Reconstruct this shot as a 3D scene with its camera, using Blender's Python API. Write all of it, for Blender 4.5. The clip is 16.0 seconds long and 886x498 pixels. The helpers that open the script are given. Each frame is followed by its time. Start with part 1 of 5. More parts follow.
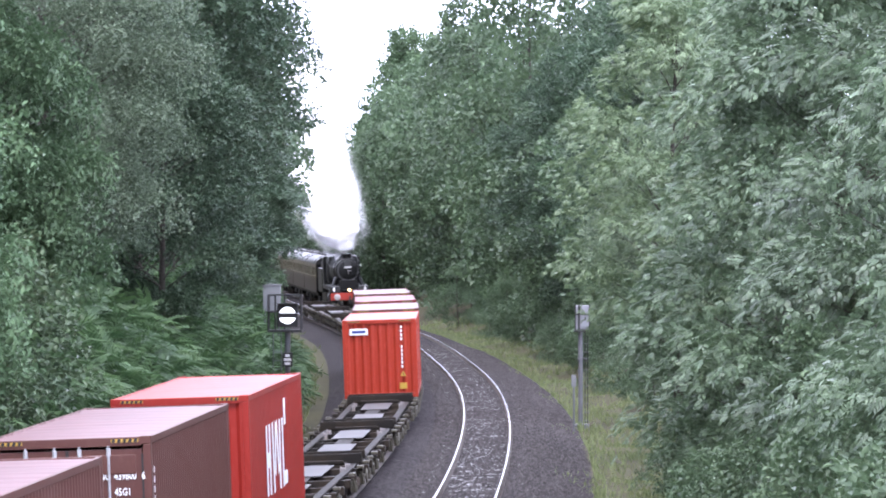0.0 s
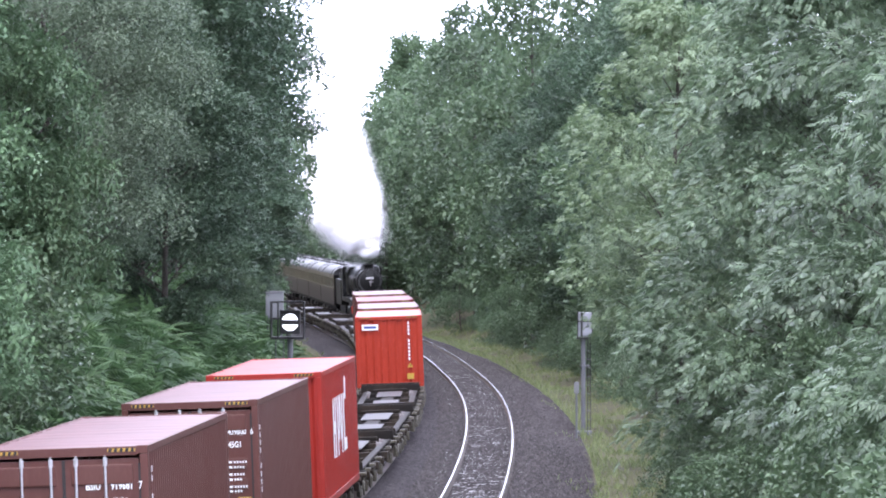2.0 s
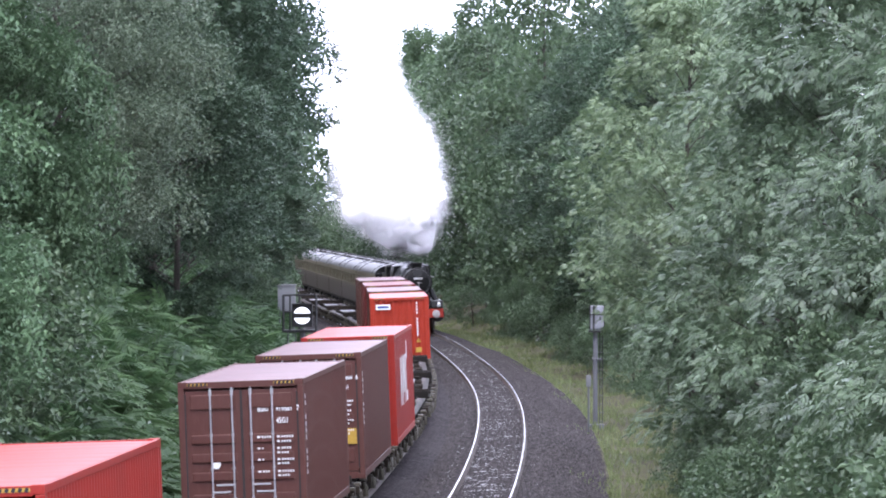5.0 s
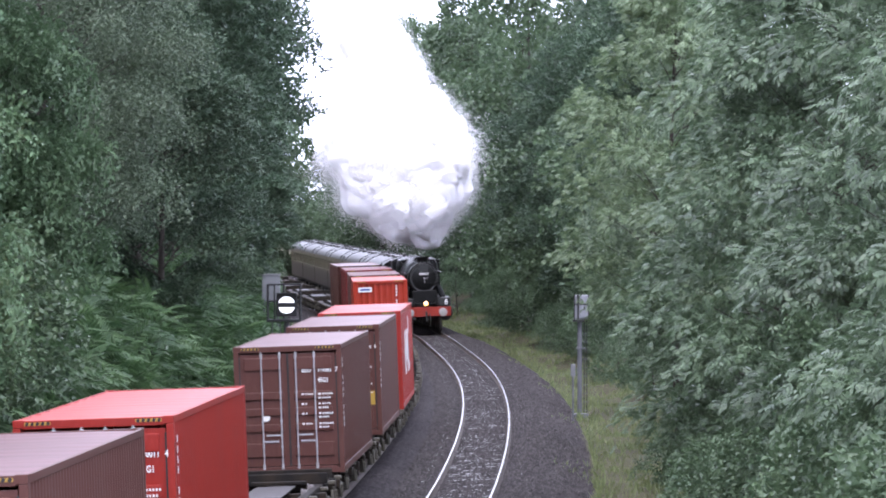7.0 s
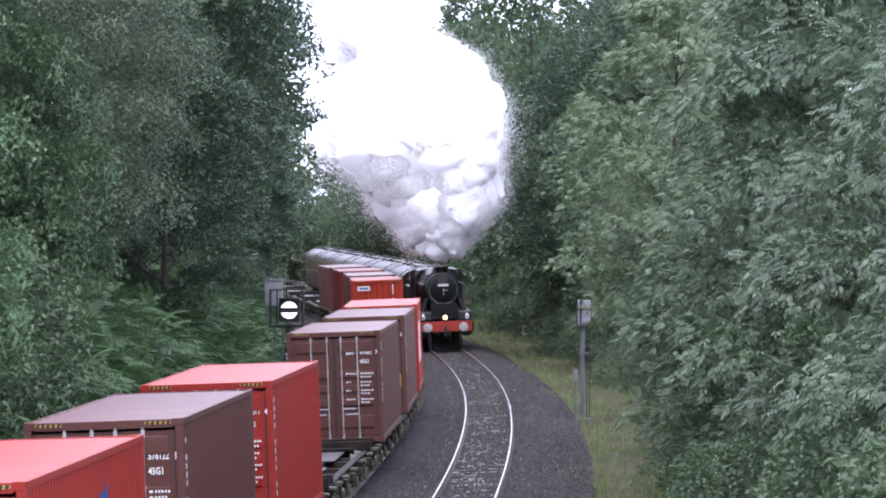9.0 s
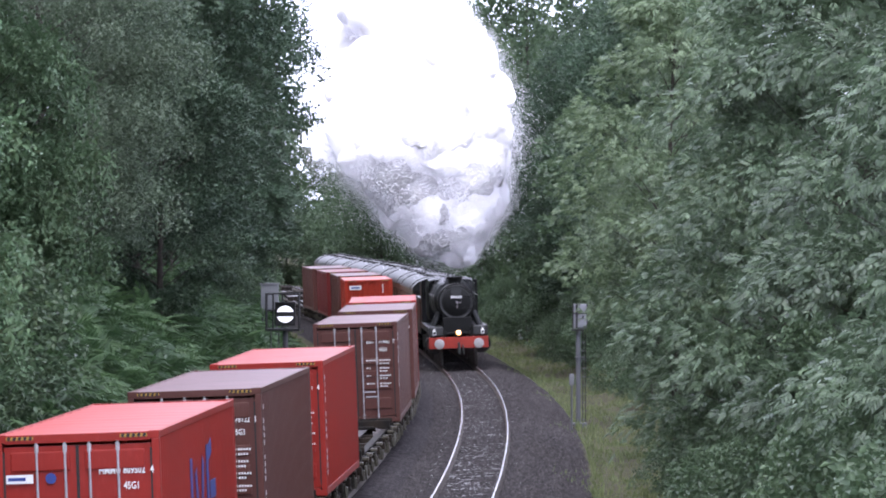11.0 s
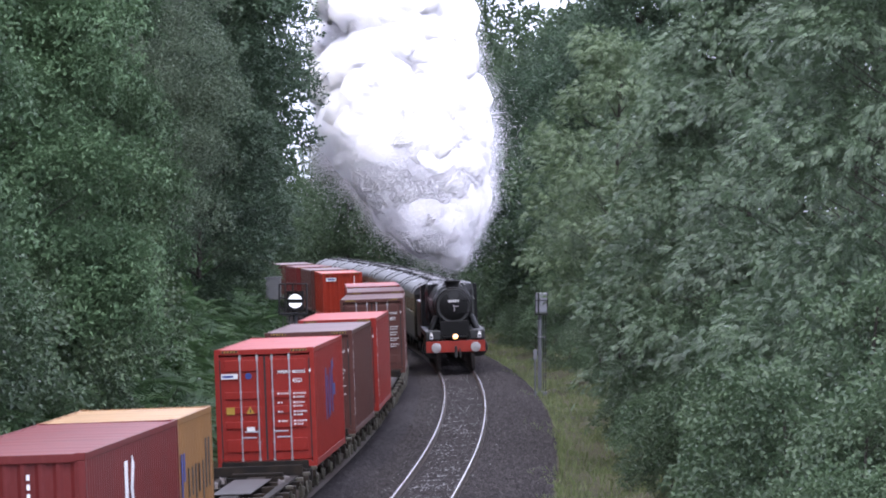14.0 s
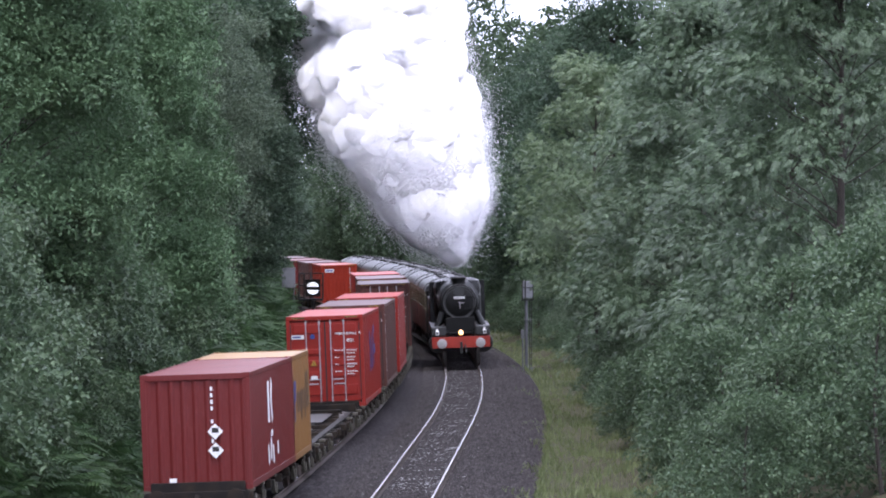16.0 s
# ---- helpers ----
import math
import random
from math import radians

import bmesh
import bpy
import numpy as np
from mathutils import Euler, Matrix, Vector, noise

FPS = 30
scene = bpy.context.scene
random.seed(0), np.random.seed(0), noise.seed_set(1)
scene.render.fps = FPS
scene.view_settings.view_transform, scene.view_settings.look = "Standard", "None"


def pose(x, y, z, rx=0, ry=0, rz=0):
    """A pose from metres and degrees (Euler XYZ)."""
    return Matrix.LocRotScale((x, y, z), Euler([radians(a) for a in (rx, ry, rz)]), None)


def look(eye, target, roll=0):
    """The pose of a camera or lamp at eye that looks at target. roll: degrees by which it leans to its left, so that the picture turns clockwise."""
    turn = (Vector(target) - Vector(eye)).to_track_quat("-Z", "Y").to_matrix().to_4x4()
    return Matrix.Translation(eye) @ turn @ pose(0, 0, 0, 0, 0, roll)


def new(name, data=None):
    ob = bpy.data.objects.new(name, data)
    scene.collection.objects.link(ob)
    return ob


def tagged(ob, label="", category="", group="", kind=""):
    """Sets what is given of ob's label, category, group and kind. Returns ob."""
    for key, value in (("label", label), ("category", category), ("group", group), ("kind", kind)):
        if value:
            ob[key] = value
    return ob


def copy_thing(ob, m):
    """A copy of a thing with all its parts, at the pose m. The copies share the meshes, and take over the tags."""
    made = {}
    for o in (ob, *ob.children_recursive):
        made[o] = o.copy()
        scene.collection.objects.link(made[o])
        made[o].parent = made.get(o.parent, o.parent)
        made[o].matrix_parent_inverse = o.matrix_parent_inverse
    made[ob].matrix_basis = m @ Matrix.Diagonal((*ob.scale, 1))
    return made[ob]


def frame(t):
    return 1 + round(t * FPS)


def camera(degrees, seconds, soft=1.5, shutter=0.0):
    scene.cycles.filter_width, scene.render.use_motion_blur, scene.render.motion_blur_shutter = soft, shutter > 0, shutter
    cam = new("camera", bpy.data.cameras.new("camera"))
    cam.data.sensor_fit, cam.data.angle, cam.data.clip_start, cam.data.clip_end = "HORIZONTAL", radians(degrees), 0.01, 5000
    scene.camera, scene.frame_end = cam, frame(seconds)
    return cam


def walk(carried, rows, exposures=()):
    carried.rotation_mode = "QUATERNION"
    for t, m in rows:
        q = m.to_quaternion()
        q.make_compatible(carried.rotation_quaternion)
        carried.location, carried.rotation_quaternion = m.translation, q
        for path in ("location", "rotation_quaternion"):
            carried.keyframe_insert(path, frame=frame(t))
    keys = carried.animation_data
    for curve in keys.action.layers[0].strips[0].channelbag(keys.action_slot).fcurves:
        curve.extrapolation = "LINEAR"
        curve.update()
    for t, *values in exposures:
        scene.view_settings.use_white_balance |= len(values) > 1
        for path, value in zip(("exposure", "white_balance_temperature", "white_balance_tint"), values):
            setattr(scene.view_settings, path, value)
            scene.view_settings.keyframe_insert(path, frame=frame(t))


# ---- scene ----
# ---- the camera and its way ----
HEIGHT = 6.93
cam = camera(10.08, 16.0, soft=1.95)
AIM = [(0, 0, 0, -0.17, -7.58), (0.5, 0, 0, 0.34, -6.89), (1, 0, 0, 0.52, -5.86), (1.5, 0, 0, 0, -5.86),
       (2, 0, 0, -0.69, -6.2), (2.5, 0, 0, -1.04, -6.2), (3, 0, 0, -1.04, -5.86), (3.5, 0, 0, -2.42, -6.38),
       (4, 0, 0, -3.44, -7.06), (6.5, 0, 0, -1.04, -8.62), (7, 0, 0, 0, -9.65), (7.5, 0, 0, 0.52, -9.47),
       (8, 0, 0, 0.17, -8.62), (8.5, 0, 0, 0.17, -8.1), (9, 0, 0, -0.52, -8.62), (11.5, 0, 0, 1.04, -7.06),
       (12, -0.33, -6.47, 5.21, -5.39), (12.5, -0.69, -13.44, 6.46, -5.8), (13, -1.05, -20.29, 6.94, -6.61),
       (13.5, -1.39, -26.96, 8.89, -6.96), (14, -1.8, -34.89, 11.97, -6.99), (14.5, -2.2, -42.61, 14.61, -6.39),
       (15, -2.58, -50.02, 15.45, -7.06), (15.5, -2.95, -57.12, 16.23, -7.71), (16, -3.39, -65.63, 17.25, -7.34)]
walk(cam, [(t, look((x, y, HEIGHT), (x + a, y + 1000, HEIGHT + b))) for t, x, y, a, b in AIM],
     exposures=[(0, 0.68), (4, 0.47), (9, 0.08), (12, -0.12), (14, -0.25), (16, -0.28)])

# ---- sky and sun: a bright overcast ----
world = bpy.data.worlds.new("overcast_sky")
scene.world = world
world.use_nodes = True
wn, wl = world.node_tree.nodes, world.node_tree.links
sky = wn.new("ShaderNodeTexSky")
sky.sky_type, sky.sun_disc = "NISHITA", False
sky.sun_elevation, sky.sun_rotation = radians(65), radians(197)
sky.air_density, sky.dust_density, sky.ozone_density = 1.0, 5.0, 1.0
sky_gain = wn.new("ShaderNodeVectorMath")
sky_gain.operation = "SCALE"
sky_gain.inputs["Scale"].default_value = 0.1
cloud = wn.new("ShaderNodeMix")
cloud.data_type = "RGBA"
cloud.inputs[0].default_value = 0.86
cloud.inputs[7].default_value = (3.32, 3.42, 4.55, 1)
wl.new(sky.outputs[0], sky_gain.inputs[0])
wl.new(sky_gain.outputs[0], cloud.inputs[6])
wl.new(cloud.outputs[2], wn["Background"].inputs[0])
wn["Background"].inputs[1].default_value = 1.0
sun_data = bpy.data.lights.new("sun", "SUN")
sun_data.energy, sun_data.angle, sun_data.color = 2.3, radians(25), (1.0, 0.98, 0.96)
sun = new("sun", sun_data)
sun.matrix_world = look((0, 0, 60), (8, 27, 0))


# ---- materials ----
def shader(name, base, rough=0.6, metal=0.0, second=None, size=6.0, amount=0.5, bump=0.0, bump_size=60.0, fine=None, fine_size=90.0,
           fine_amount=0.4, spec=0.5, island=0.0, stretch=(1, 1, 1)):
    """A worn surface: a base colour with large stains of a second one and a fine grain, and fine relief."""
    m = bpy.data.materials.new(name)
    m.use_nodes = True
    n, l = m.node_tree.nodes, m.node_tree.links
    b = n["Principled BSDF"]
    b.inputs["Roughness"].default_value, b.inputs["Metallic"].default_value = rough, metal
    b.inputs["Specular IOR Level"].default_value = spec
    tc = n.new("ShaderNodeTexCoord")
    mp = n.new("ShaderNodeMapping")
    mp.inputs["Scale"].default_value = stretch
    l.new(tc.outputs["Object"], mp.inputs[0])
    col = None
    second = second or tuple(c * 0.6 for c in base)
    fine = fine or tuple(min(1, c * 1.35) for c in base)
    n1 = n.new("ShaderNodeTexNoise")
    n1.inputs["Scale"].default_value, n1.inputs["Detail"].default_value = size, 6
    l.new(mp.outputs[0], n1.inputs["Vector"])
    r1 = n.new("ShaderNodeValToRGB")
    r1.color_ramp.elements[0].position, r1.color_ramp.elements[1].position = 0.42, 0.68
    r1.color_ramp.elements[1].color = (amount, amount, amount, 1)
    l.new(n1.outputs[0], r1.inputs[0])
    mix = n.new("ShaderNodeMix")
    mix.data_type = "RGBA"
    mix.inputs[6].default_value, mix.inputs[7].default_value = (*base, 1), (*second, 1)
    l.new(r1.outputs[0], mix.inputs[0])
    n2 = n.new("ShaderNodeTexNoise")
    n2.inputs["Scale"].default_value, n2.inputs["Detail"].default_value = fine_size, 4
    l.new(mp.outputs[0], n2.inputs["Vector"])
    r2 = n.new("ShaderNodeValToRGB")
    r2.color_ramp.elements[0].position, r2.color_ramp.elements[1].position = 0.5, 0.72
    r2.color_ramp.elements[1].color = (fine_amount, fine_amount, fine_amount, 1)
    l.new(n2.outputs[0], r2.inputs[0])
    mix2 = n.new("ShaderNodeMix")
    mix2.data_type = "RGBA"
    mix2.inputs[7].default_value = (*fine, 1)
    l.new(mix.outputs[2], mix2.inputs[6])
    l.new(r2.outputs[0], mix2.inputs[0])
    col = mix2.outputs[2]
    if island:
        geo, hsv, mul, ob = n.new("ShaderNodeNewGeometry"), n.new("ShaderNodeHueSaturation"), n.new("ShaderNodeMapRange"), n.new("ShaderNodeObjectInfo")
        add = n.new("ShaderNodeMath")
        add.operation = "ADD"
        l.new(geo.outputs["Random Per Island"], add.inputs[0])
        l.new(ob.outputs["Random"], add.inputs[1])
        mul.inputs["From Max"].default_value = 2.0
        mul.inputs["To Min"].default_value, mul.inputs["To Max"].default_value = 1 - island, 1 + island
        l.new(add.outputs[0], mul.inputs[0])
        l.new(mul.outputs[0], hsv.inputs["Value"])
        l.new(col, hsv.inputs["Color"])
        col = hsv.outputs[0]
    l.new(col, b.inputs["Base Color"])
    if bump:
        bp, n3 = n.new("ShaderNodeBump"), n.new("ShaderNodeTexNoise")
        n3.inputs["Scale"].default_value, n3.inputs["Detail"].default_value = bump_size, 5
        l.new(mp.outputs[0], n3.inputs["Vector"])
        bp.inputs["Strength"].default_value, bp.inputs["Distance"].default_value = bump, 0.03
        l.new(n3.outputs[0], bp.inputs["Height"])
        l.new(bp.outputs[0], b.inputs["Normal"])
    return m


def leaf_shader(name, dark, light, gloss=0.35, through_light=0.3):
    """Leaves: two greens mixed leaf by leaf and patch by patch, light through the blade, a soft sheen."""
    m = bpy.data.materials.new(name)
    m.use_nodes = True
    n, l = m.node_tree.nodes, m.node_tree.links
    b = n["Principled BSDF"]
    geo, ob, tc, nz = n.new("ShaderNodeNewGeometry"), n.new("ShaderNodeObjectInfo"), n.new("ShaderNodeTexCoord"), n.new("ShaderNodeTexNoise")
    nz.inputs["Scale"].default_value, nz.inputs["Detail"].default_value = 0.55, 3
    l.new(tc.outputs["Object"], nz.inputs["Vector"])
    a1, a2 = n.new("ShaderNodeMath"), n.new("ShaderNodeMath")
    a1.operation, a2.operation = "MULTIPLY_ADD", "MULTIPLY_ADD"
    l.new(geo.outputs["Random Per Island"], a1.inputs[0])
    a1.inputs[1].default_value, a1.inputs[2].default_value = 0.6, -0.35
    l.new(nz.outputs[0], a2.inputs[0])
    a2.inputs[1].default_value = 1.2
    l.new(a1.outputs[0], a2.inputs[2])
    mix = n.new("ShaderNodeMix")
    mix.data_type = "RGBA"
    dark, light = (Vector((c[0] * 0.95, c[1] * 1.05, c[2] * 0.96)) for c in (dark, light))
    mix.inputs[6].default_value, mix.inputs[7].default_value = (*dark, 1), (*light, 1)
    l.new(a2.outputs[0], mix.inputs[0])
    hs, rg = n.new("ShaderNodeHueSaturation"), n.new("ShaderNodeMapRange")
    rg.inputs["To Min"].default_value, rg.inputs["To Max"].default_value = 0.8, 1.2
    l.new(ob.outputs["Random"], rg.inputs[0])
    l.new(rg.outputs[0], hs.inputs["Value"])
    l.new(mix.outputs[2], hs.inputs["Color"])
    l.new(hs.outputs[0], b.inputs["Base Color"])
    b.inputs["Roughness"].default_value, b.inputs["Specular IOR Level"].default_value = 0.42, gloss
    tr, ms = n.new("ShaderNodeBsdfTranslucent"), n.new("ShaderNodeMixShader")
    l.new(hs.outputs[0], tr.inputs[0])
    ms.inputs[0].default_value = through_light
    l.new(b.outputs[0], ms.inputs[1])
    l.new(tr.outputs[0], ms.inputs[2])
    l.new(ms.outputs[0], n["Material Output"].inputs[0])
    return m


def glow(name, colour, strength):
    m = bpy.data.materials.new(name)
    m.use_nodes = True
    b = m.node_tree.nodes["Principled BSDF"]
    b.inputs["Emission Color"].default_value, b.inputs["Emission Strength"].default_value = (*colour, 1), strength
    return m


def vapour(name, through_light):
    """Steam: bright scattering white that lets light through."""
    m = bpy.data.materials.new(name)
    m.use_nodes = True
    n, l = m.node_tree.nodes, m.node_tree.links
    n.remove(n["Principled BSDF"])
    df, tl, mx = n.new("ShaderNodeBsdfDiffuse"), n.new("ShaderNodeBsdfTranslucent"), n.new("ShaderNodeMixShader")
    df.inputs[0].default_value, tl.inputs[0].default_value = (0.985, 0.975, 1.0, 1), (0.985, 0.975, 1.0, 1)
    mx.inputs[0].default_value = through_light
    l.new(df.outputs[0], mx.inputs[1])
    l.new(tl.outputs[0], mx.inputs[2])
    l.new(mx.outputs[0], n["Material Output"].inputs[0])
    return m


BALLAST = shader("ballast", (0.017, 0.0148, 0.0156), 0.9, second=(0.007, 0.006, 0.0065), size=1.1, amount=0.9, bump=1.0, bump_size=12, fine=(0.125, 0.11, 0.114),
                 fine_size=9, fine_amount=0.9, spec=0.06)
STONE = shader("ballast_stone", (0.027, 0.0235, 0.0238), 0.8, second=(0.009, 0.008, 0.0085), size=5, island=0.95, fine=(0.15, 0.135, 0.134), fine_size=25, fine_amount=0.6, spec=0.12)
SLEEPER = shader("wet_sleeper", (0.065, 0.061, 0.061), 0.32, second=(0.030, 0.028, 0.027), size=3, bump=0.5, bump_size=30, island=0.3, spec=0.35)
RAIL_SIDE = shader("rusty_rail", (0.065, 0.046, 0.038), 0.7, second=(0.038, 0.030, 0.027), size=8)
RAIL_TOP = shader("polished_rail_head", (0.46, 0.45, 0.46), 0.25, 1.0, size=10, amount=0.25)
SOIL = shader("cutting_soil", (0.062, 0.058, 0.034), 0.95, second=(0.030, 0.028, 0.020), size=0.8, bump=0.7, bump_size=8, fine=(0.057, 0.068, 0.030), fine_size=7, spec=0.1)
GRASS = leaf_shader("grass_blades", (0.09, 0.115, 0.052), (0.205, 0.212, 0.112), 0.2)
FERN = leaf_shader("bracken_fronds", (0.032, 0.066, 0.032), (0.094, 0.148, 0.066), 0.25)
# ash greens spread wide: leaf highlights and dark gaps are put into the colour
ASH = leaf_shader("ash_leaves", (0.026, 0.044, 0.028), (0.15, 0.2, 0.122), 0.55)
ASH_LIGHT = leaf_shader("young_ash_leaves", (0.065, 0.095, 0.053), (0.152, 0.190, 0.106), 0.5)
BIRCH = leaf_shader("birch_leaves", (0.078, 0.108, 0.075), (0.19, 0.228, 0.158), 0.35)
OAK = leaf_shader("oak_leaves", (0.029, 0.048, 0.035), (0.084, 0.12, 0.076), 0.3)
WILLOW = leaf_shader("willow_leaves", (0.062, 0.105, 0.058), (0.135, 0.195, 0.110), 0.2)
WOOD_FAR = leaf_shader("woodland_leaves", (0.034, 0.058, 0.036), (0.12, 0.162, 0.092), 0.35)
BARK = shader("bark", (0.046, 0.038, 0.032), 0.9, size=4, bump=0.8, bump_size=25)
STEEL_DARK = shader("dirty_wagon_steel", (0.017, 0.015, 0.014), 0.6, second=(0.04, 0.03, 0.022), size=2.5, amount=0.7, bump=0.2, spec=0.08)
DECK_PLATE = shader("worn_deck_plate", (0.052, 0.048, 0.048), 0.5, second=(0.035, 0.031, 0.029), size=2.0, amount=0.7, spec=0.2)
WHEEL = shader("wheel_steel", (0.046, 0.034, 0.030), 0.55, second=(0.091, 0.061, 0.038), size=4)
OLIVE = shader("brake_gear_paint", (0.05, 0.045, 0.032), 0.5, second=(0.11, 0.1, 0.07), size=5)
ZINC = shader("galvanised_bar", (0.5, 0.5, 0.52), 0.4, 0.6, size=12, amount=0.4)
SEAL = shader("rubber_seal", (0.015, 0.015, 0.015), 0.7)
WHITE = shader("white_marking", (0.74, 0.74, 0.74), 0.55, second=(0.6, 0.58, 0.57), size=5, amount=0.4)
YELLOW = shader("yellow_marking", (0.4, 0.25, 0.035), 0.5, size=9, amount=0.3)
BLACK = shader("black_marking", (0.011, 0.011, 0.011), 0.5)
BLUE = shader("blue_marking", (0.023, 0.046, 0.213), 0.5, size=6, amount=0.4)


def box_paint(name, c, worn):
    return shader(name, c, 0.48, second=worn, size=0.7, amount=0.55, bump=0.06, bump_size=4, fine=tuple(min(1, v * 1.25 + 0.02) for v in c), fine_size=14,
                  fine_amount=0.3, spec=0.28, stretch=(1, 1, 0.35))


def sheen_roof_paint(name, c):
    """Rain-wet roof paint: the sky's pale sheen on it is put into the colour."""
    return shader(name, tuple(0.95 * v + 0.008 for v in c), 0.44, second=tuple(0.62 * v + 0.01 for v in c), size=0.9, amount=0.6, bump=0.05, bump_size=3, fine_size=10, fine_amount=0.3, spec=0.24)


RED = box_paint("red_container_paint", (0.250, 0.017, 0.011), (0.190, 0.020, 0.015))
ORANGE = box_paint("orange_red_container_paint", (0.290, 0.026, 0.011), (0.230, 0.026, 0.014))
BROWN = box_paint("brown_container_paint", (0.082, 0.030, 0.024), (0.096, 0.045, 0.036))
MAROON = box_paint("maroon_container_paint", (0.118, 0.014, 0.013), (0.091, 0.018, 0.017))
TAN = box_paint("tan_container_paint", (0.228, 0.114, 0.038), (0.167, 0.091, 0.042))
# roof colours: each wall paint made paler by the sky's sheen
ROOFS = {RED: sheen_roof_paint("red_roof_paint", (0.40, 0.058, 0.050)), ORANGE: sheen_roof_paint("orange_roof_paint", (0.42, 0.075, 0.055)), BROWN: sheen_roof_paint("brown_roof_paint", (0.135, 0.066, 0.07)),
         MAROON: sheen_roof_paint("maroon_roof_paint", (0.150, 0.022, 0.022)), TAN: sheen_roof_paint("tan_roof_paint", (0.380, 0.228, 0.099))}
ENGINE = shader("engine_black", (0.007, 0.008, 0.008), 0.34, second=(0.015, 0.014, 0.014), size=3, amount=0.7, spec=0.4)
SMOKEBOX = shader("smokebox_black", (0.005, 0.005, 0.005), 0.5, second=(0.009, 0.009, 0.009), size=4, spec=0.25, fine_amount=0.1)
ENGINE_GREY = shader("sooty_engine_grey", (0.023, 0.024, 0.024), 0.45, second=(0.023, 0.023, 0.023), size=3)
BEAM_RED = shader("buffer_beam_red", (0.304, 0.027, 0.015), 0.45, size=4, amount=0.4)
BUFFER_FACE = shader("buffer_face_steel", (0.42, 0.4, 0.4), 0.4, 0.4, size=9)
LAMP_WHITE = shader("white_lamp_body", (0.8, 0.8, 0.8), 0.4, size=9, amount=0.3)
HEADLIGHT = glow("headlight_glow", (1.0, 0.46, 0.09), 3.4)
ROOF_GREY = shader("coach_roof_grey", (0.075, 0.075, 0.075), 0.48, second=(0.028, 0.027, 0.026), size=0.9, amount=0.8)
CREAM = shader("coach_cream", (0.09, 0.075, 0.042), 0.4, second=(0.07, 0.06, 0.04), size=1.2, amount=0.5)
UMBER = shader("coach_umber", (0.027, 0.017, 0.014), 0.35, second=(0.030, 0.023, 0.019), size=1.5)
GLASS = shader("coach_window_glass", (0.02, 0.022, 0.025), 0.06, spec=0.9)
POST_GREY = shader("signal_post_grey", (0.099, 0.103, 0.114), 0.5, second=(0.099, 0.099, 0.099), size=4)
CASE_WHITE = shader("white_case", (0.205, 0.213, 0.236), 0.5, second=(0.129, 0.137, 0.144), size=5)
CABINET_GREY = shader("cabinet_grey", (0.15, 0.155, 0.165), 0.55, size=2)
DISC_WHITE = glow("banner_disc_white", (0.9, 0.92, 1.0), 1.3)
DISC_WHITE.node_tree.nodes["Principled BSDF"].inputs["Base Color"].default_value = (0.85, 0.85, 0.88, 1)
STEAM = vapour("steam", 0.0)
DROPLETS = vapour("steam_droplets", 0.25)


# ---- mesh tools ----
def block(bm, x, y, z, sx, sy, sz, bevel=0.0, rz=0.0, rx=0.0):
    """A box with its centre and sizes, its edges rounded off by bevel."""
    made = bmesh.ops.create_cube(bm, size=1, matrix=Matrix.LocRotScale((x, y, z), Euler((rx, 0, rz)), (sx, sy, sz)))
    if bevel:
        edges = list({e for v in made["verts"] for e in v.link_edges})
        bmesh.ops.bevel(bm, geom=edges, offset=bevel, segments=2, affect="EDGES", profile=0.6)


def rod(bm, a, b, r, r2=None, seg=12):
    """A round bar from a to b, tapering from r to r2."""
    a, b = Vector(a), Vector(b)
    d = b - a
    m = Matrix.Translation((a + b) / 2) @ d.to_track_quat("Z", "Y").to_matrix().to_4x4()
    bmesh.ops.create_cone(bm, cap_ends=True, segments=seg, radius1=r, radius2=r if r2 is None else r2, depth=d.length, matrix=m)


def turned(bm, profile, axis="y", seg=24, at=(0, 0, 0)):
    """A body of revolution: profile of (along, radius) about an axis."""
    rings = []
    for along, r in profile:
        ring = []
        for i in range(seg):
            a = 2 * math.pi * i / seg
            u, v = r * math.cos(a), r * math.sin(a)
            p = {"y": (u, along, v), "x": (along, u, v), "z": (u, v, along)}[axis]
            ring.append(bm.verts.new(Vector(p) + Vector(at)))
        rings.append(ring)
    for p, q in zip(rings, rings[1:]):
        for i in range(seg):
            bm.faces.new((p[i], p[(i + 1) % seg], q[(i + 1) % seg], q[i]))
    for ring in (rings[0], rings[-1]):
        bm.faces.new(ring)
    bmesh.ops.recalc_face_normals(bm, faces=bm.faces)


def shape(*makers):
    """A bmesh from calls: (function, arguments ...)."""
    bm = bmesh.new()
    for f, *args in makers:
        f(bm, *args)
    return bm


def part(name, bm, material, parent=None, label="", smooth=False, at=None):
    """Links a bmesh as one mesh object, under a thing or a part where one is given."""
    me = bpy.data.meshes.new(name)
    bm.to_mesh(me)
    bm.free()
    for m in (material if isinstance(material, (list, tuple)) else (material,)):
        me.materials.append(m)
    if smooth:
        for p in me.polygons:
            p.use_smooth = True
    ob = new(name, me)
    ob.parent = parent
    if at is not None:
        ob.matrix_basis = at
    return tagged(ob, label)


def same_part(source, parent, at):
    """Another object on the same mesh."""
    ob = new(source.name.split(".")[0], source.data)
    ob.parent = parent
    ob.matrix_basis = at
    if "label" in source:
        ob["label"] = source["label"]
    return ob


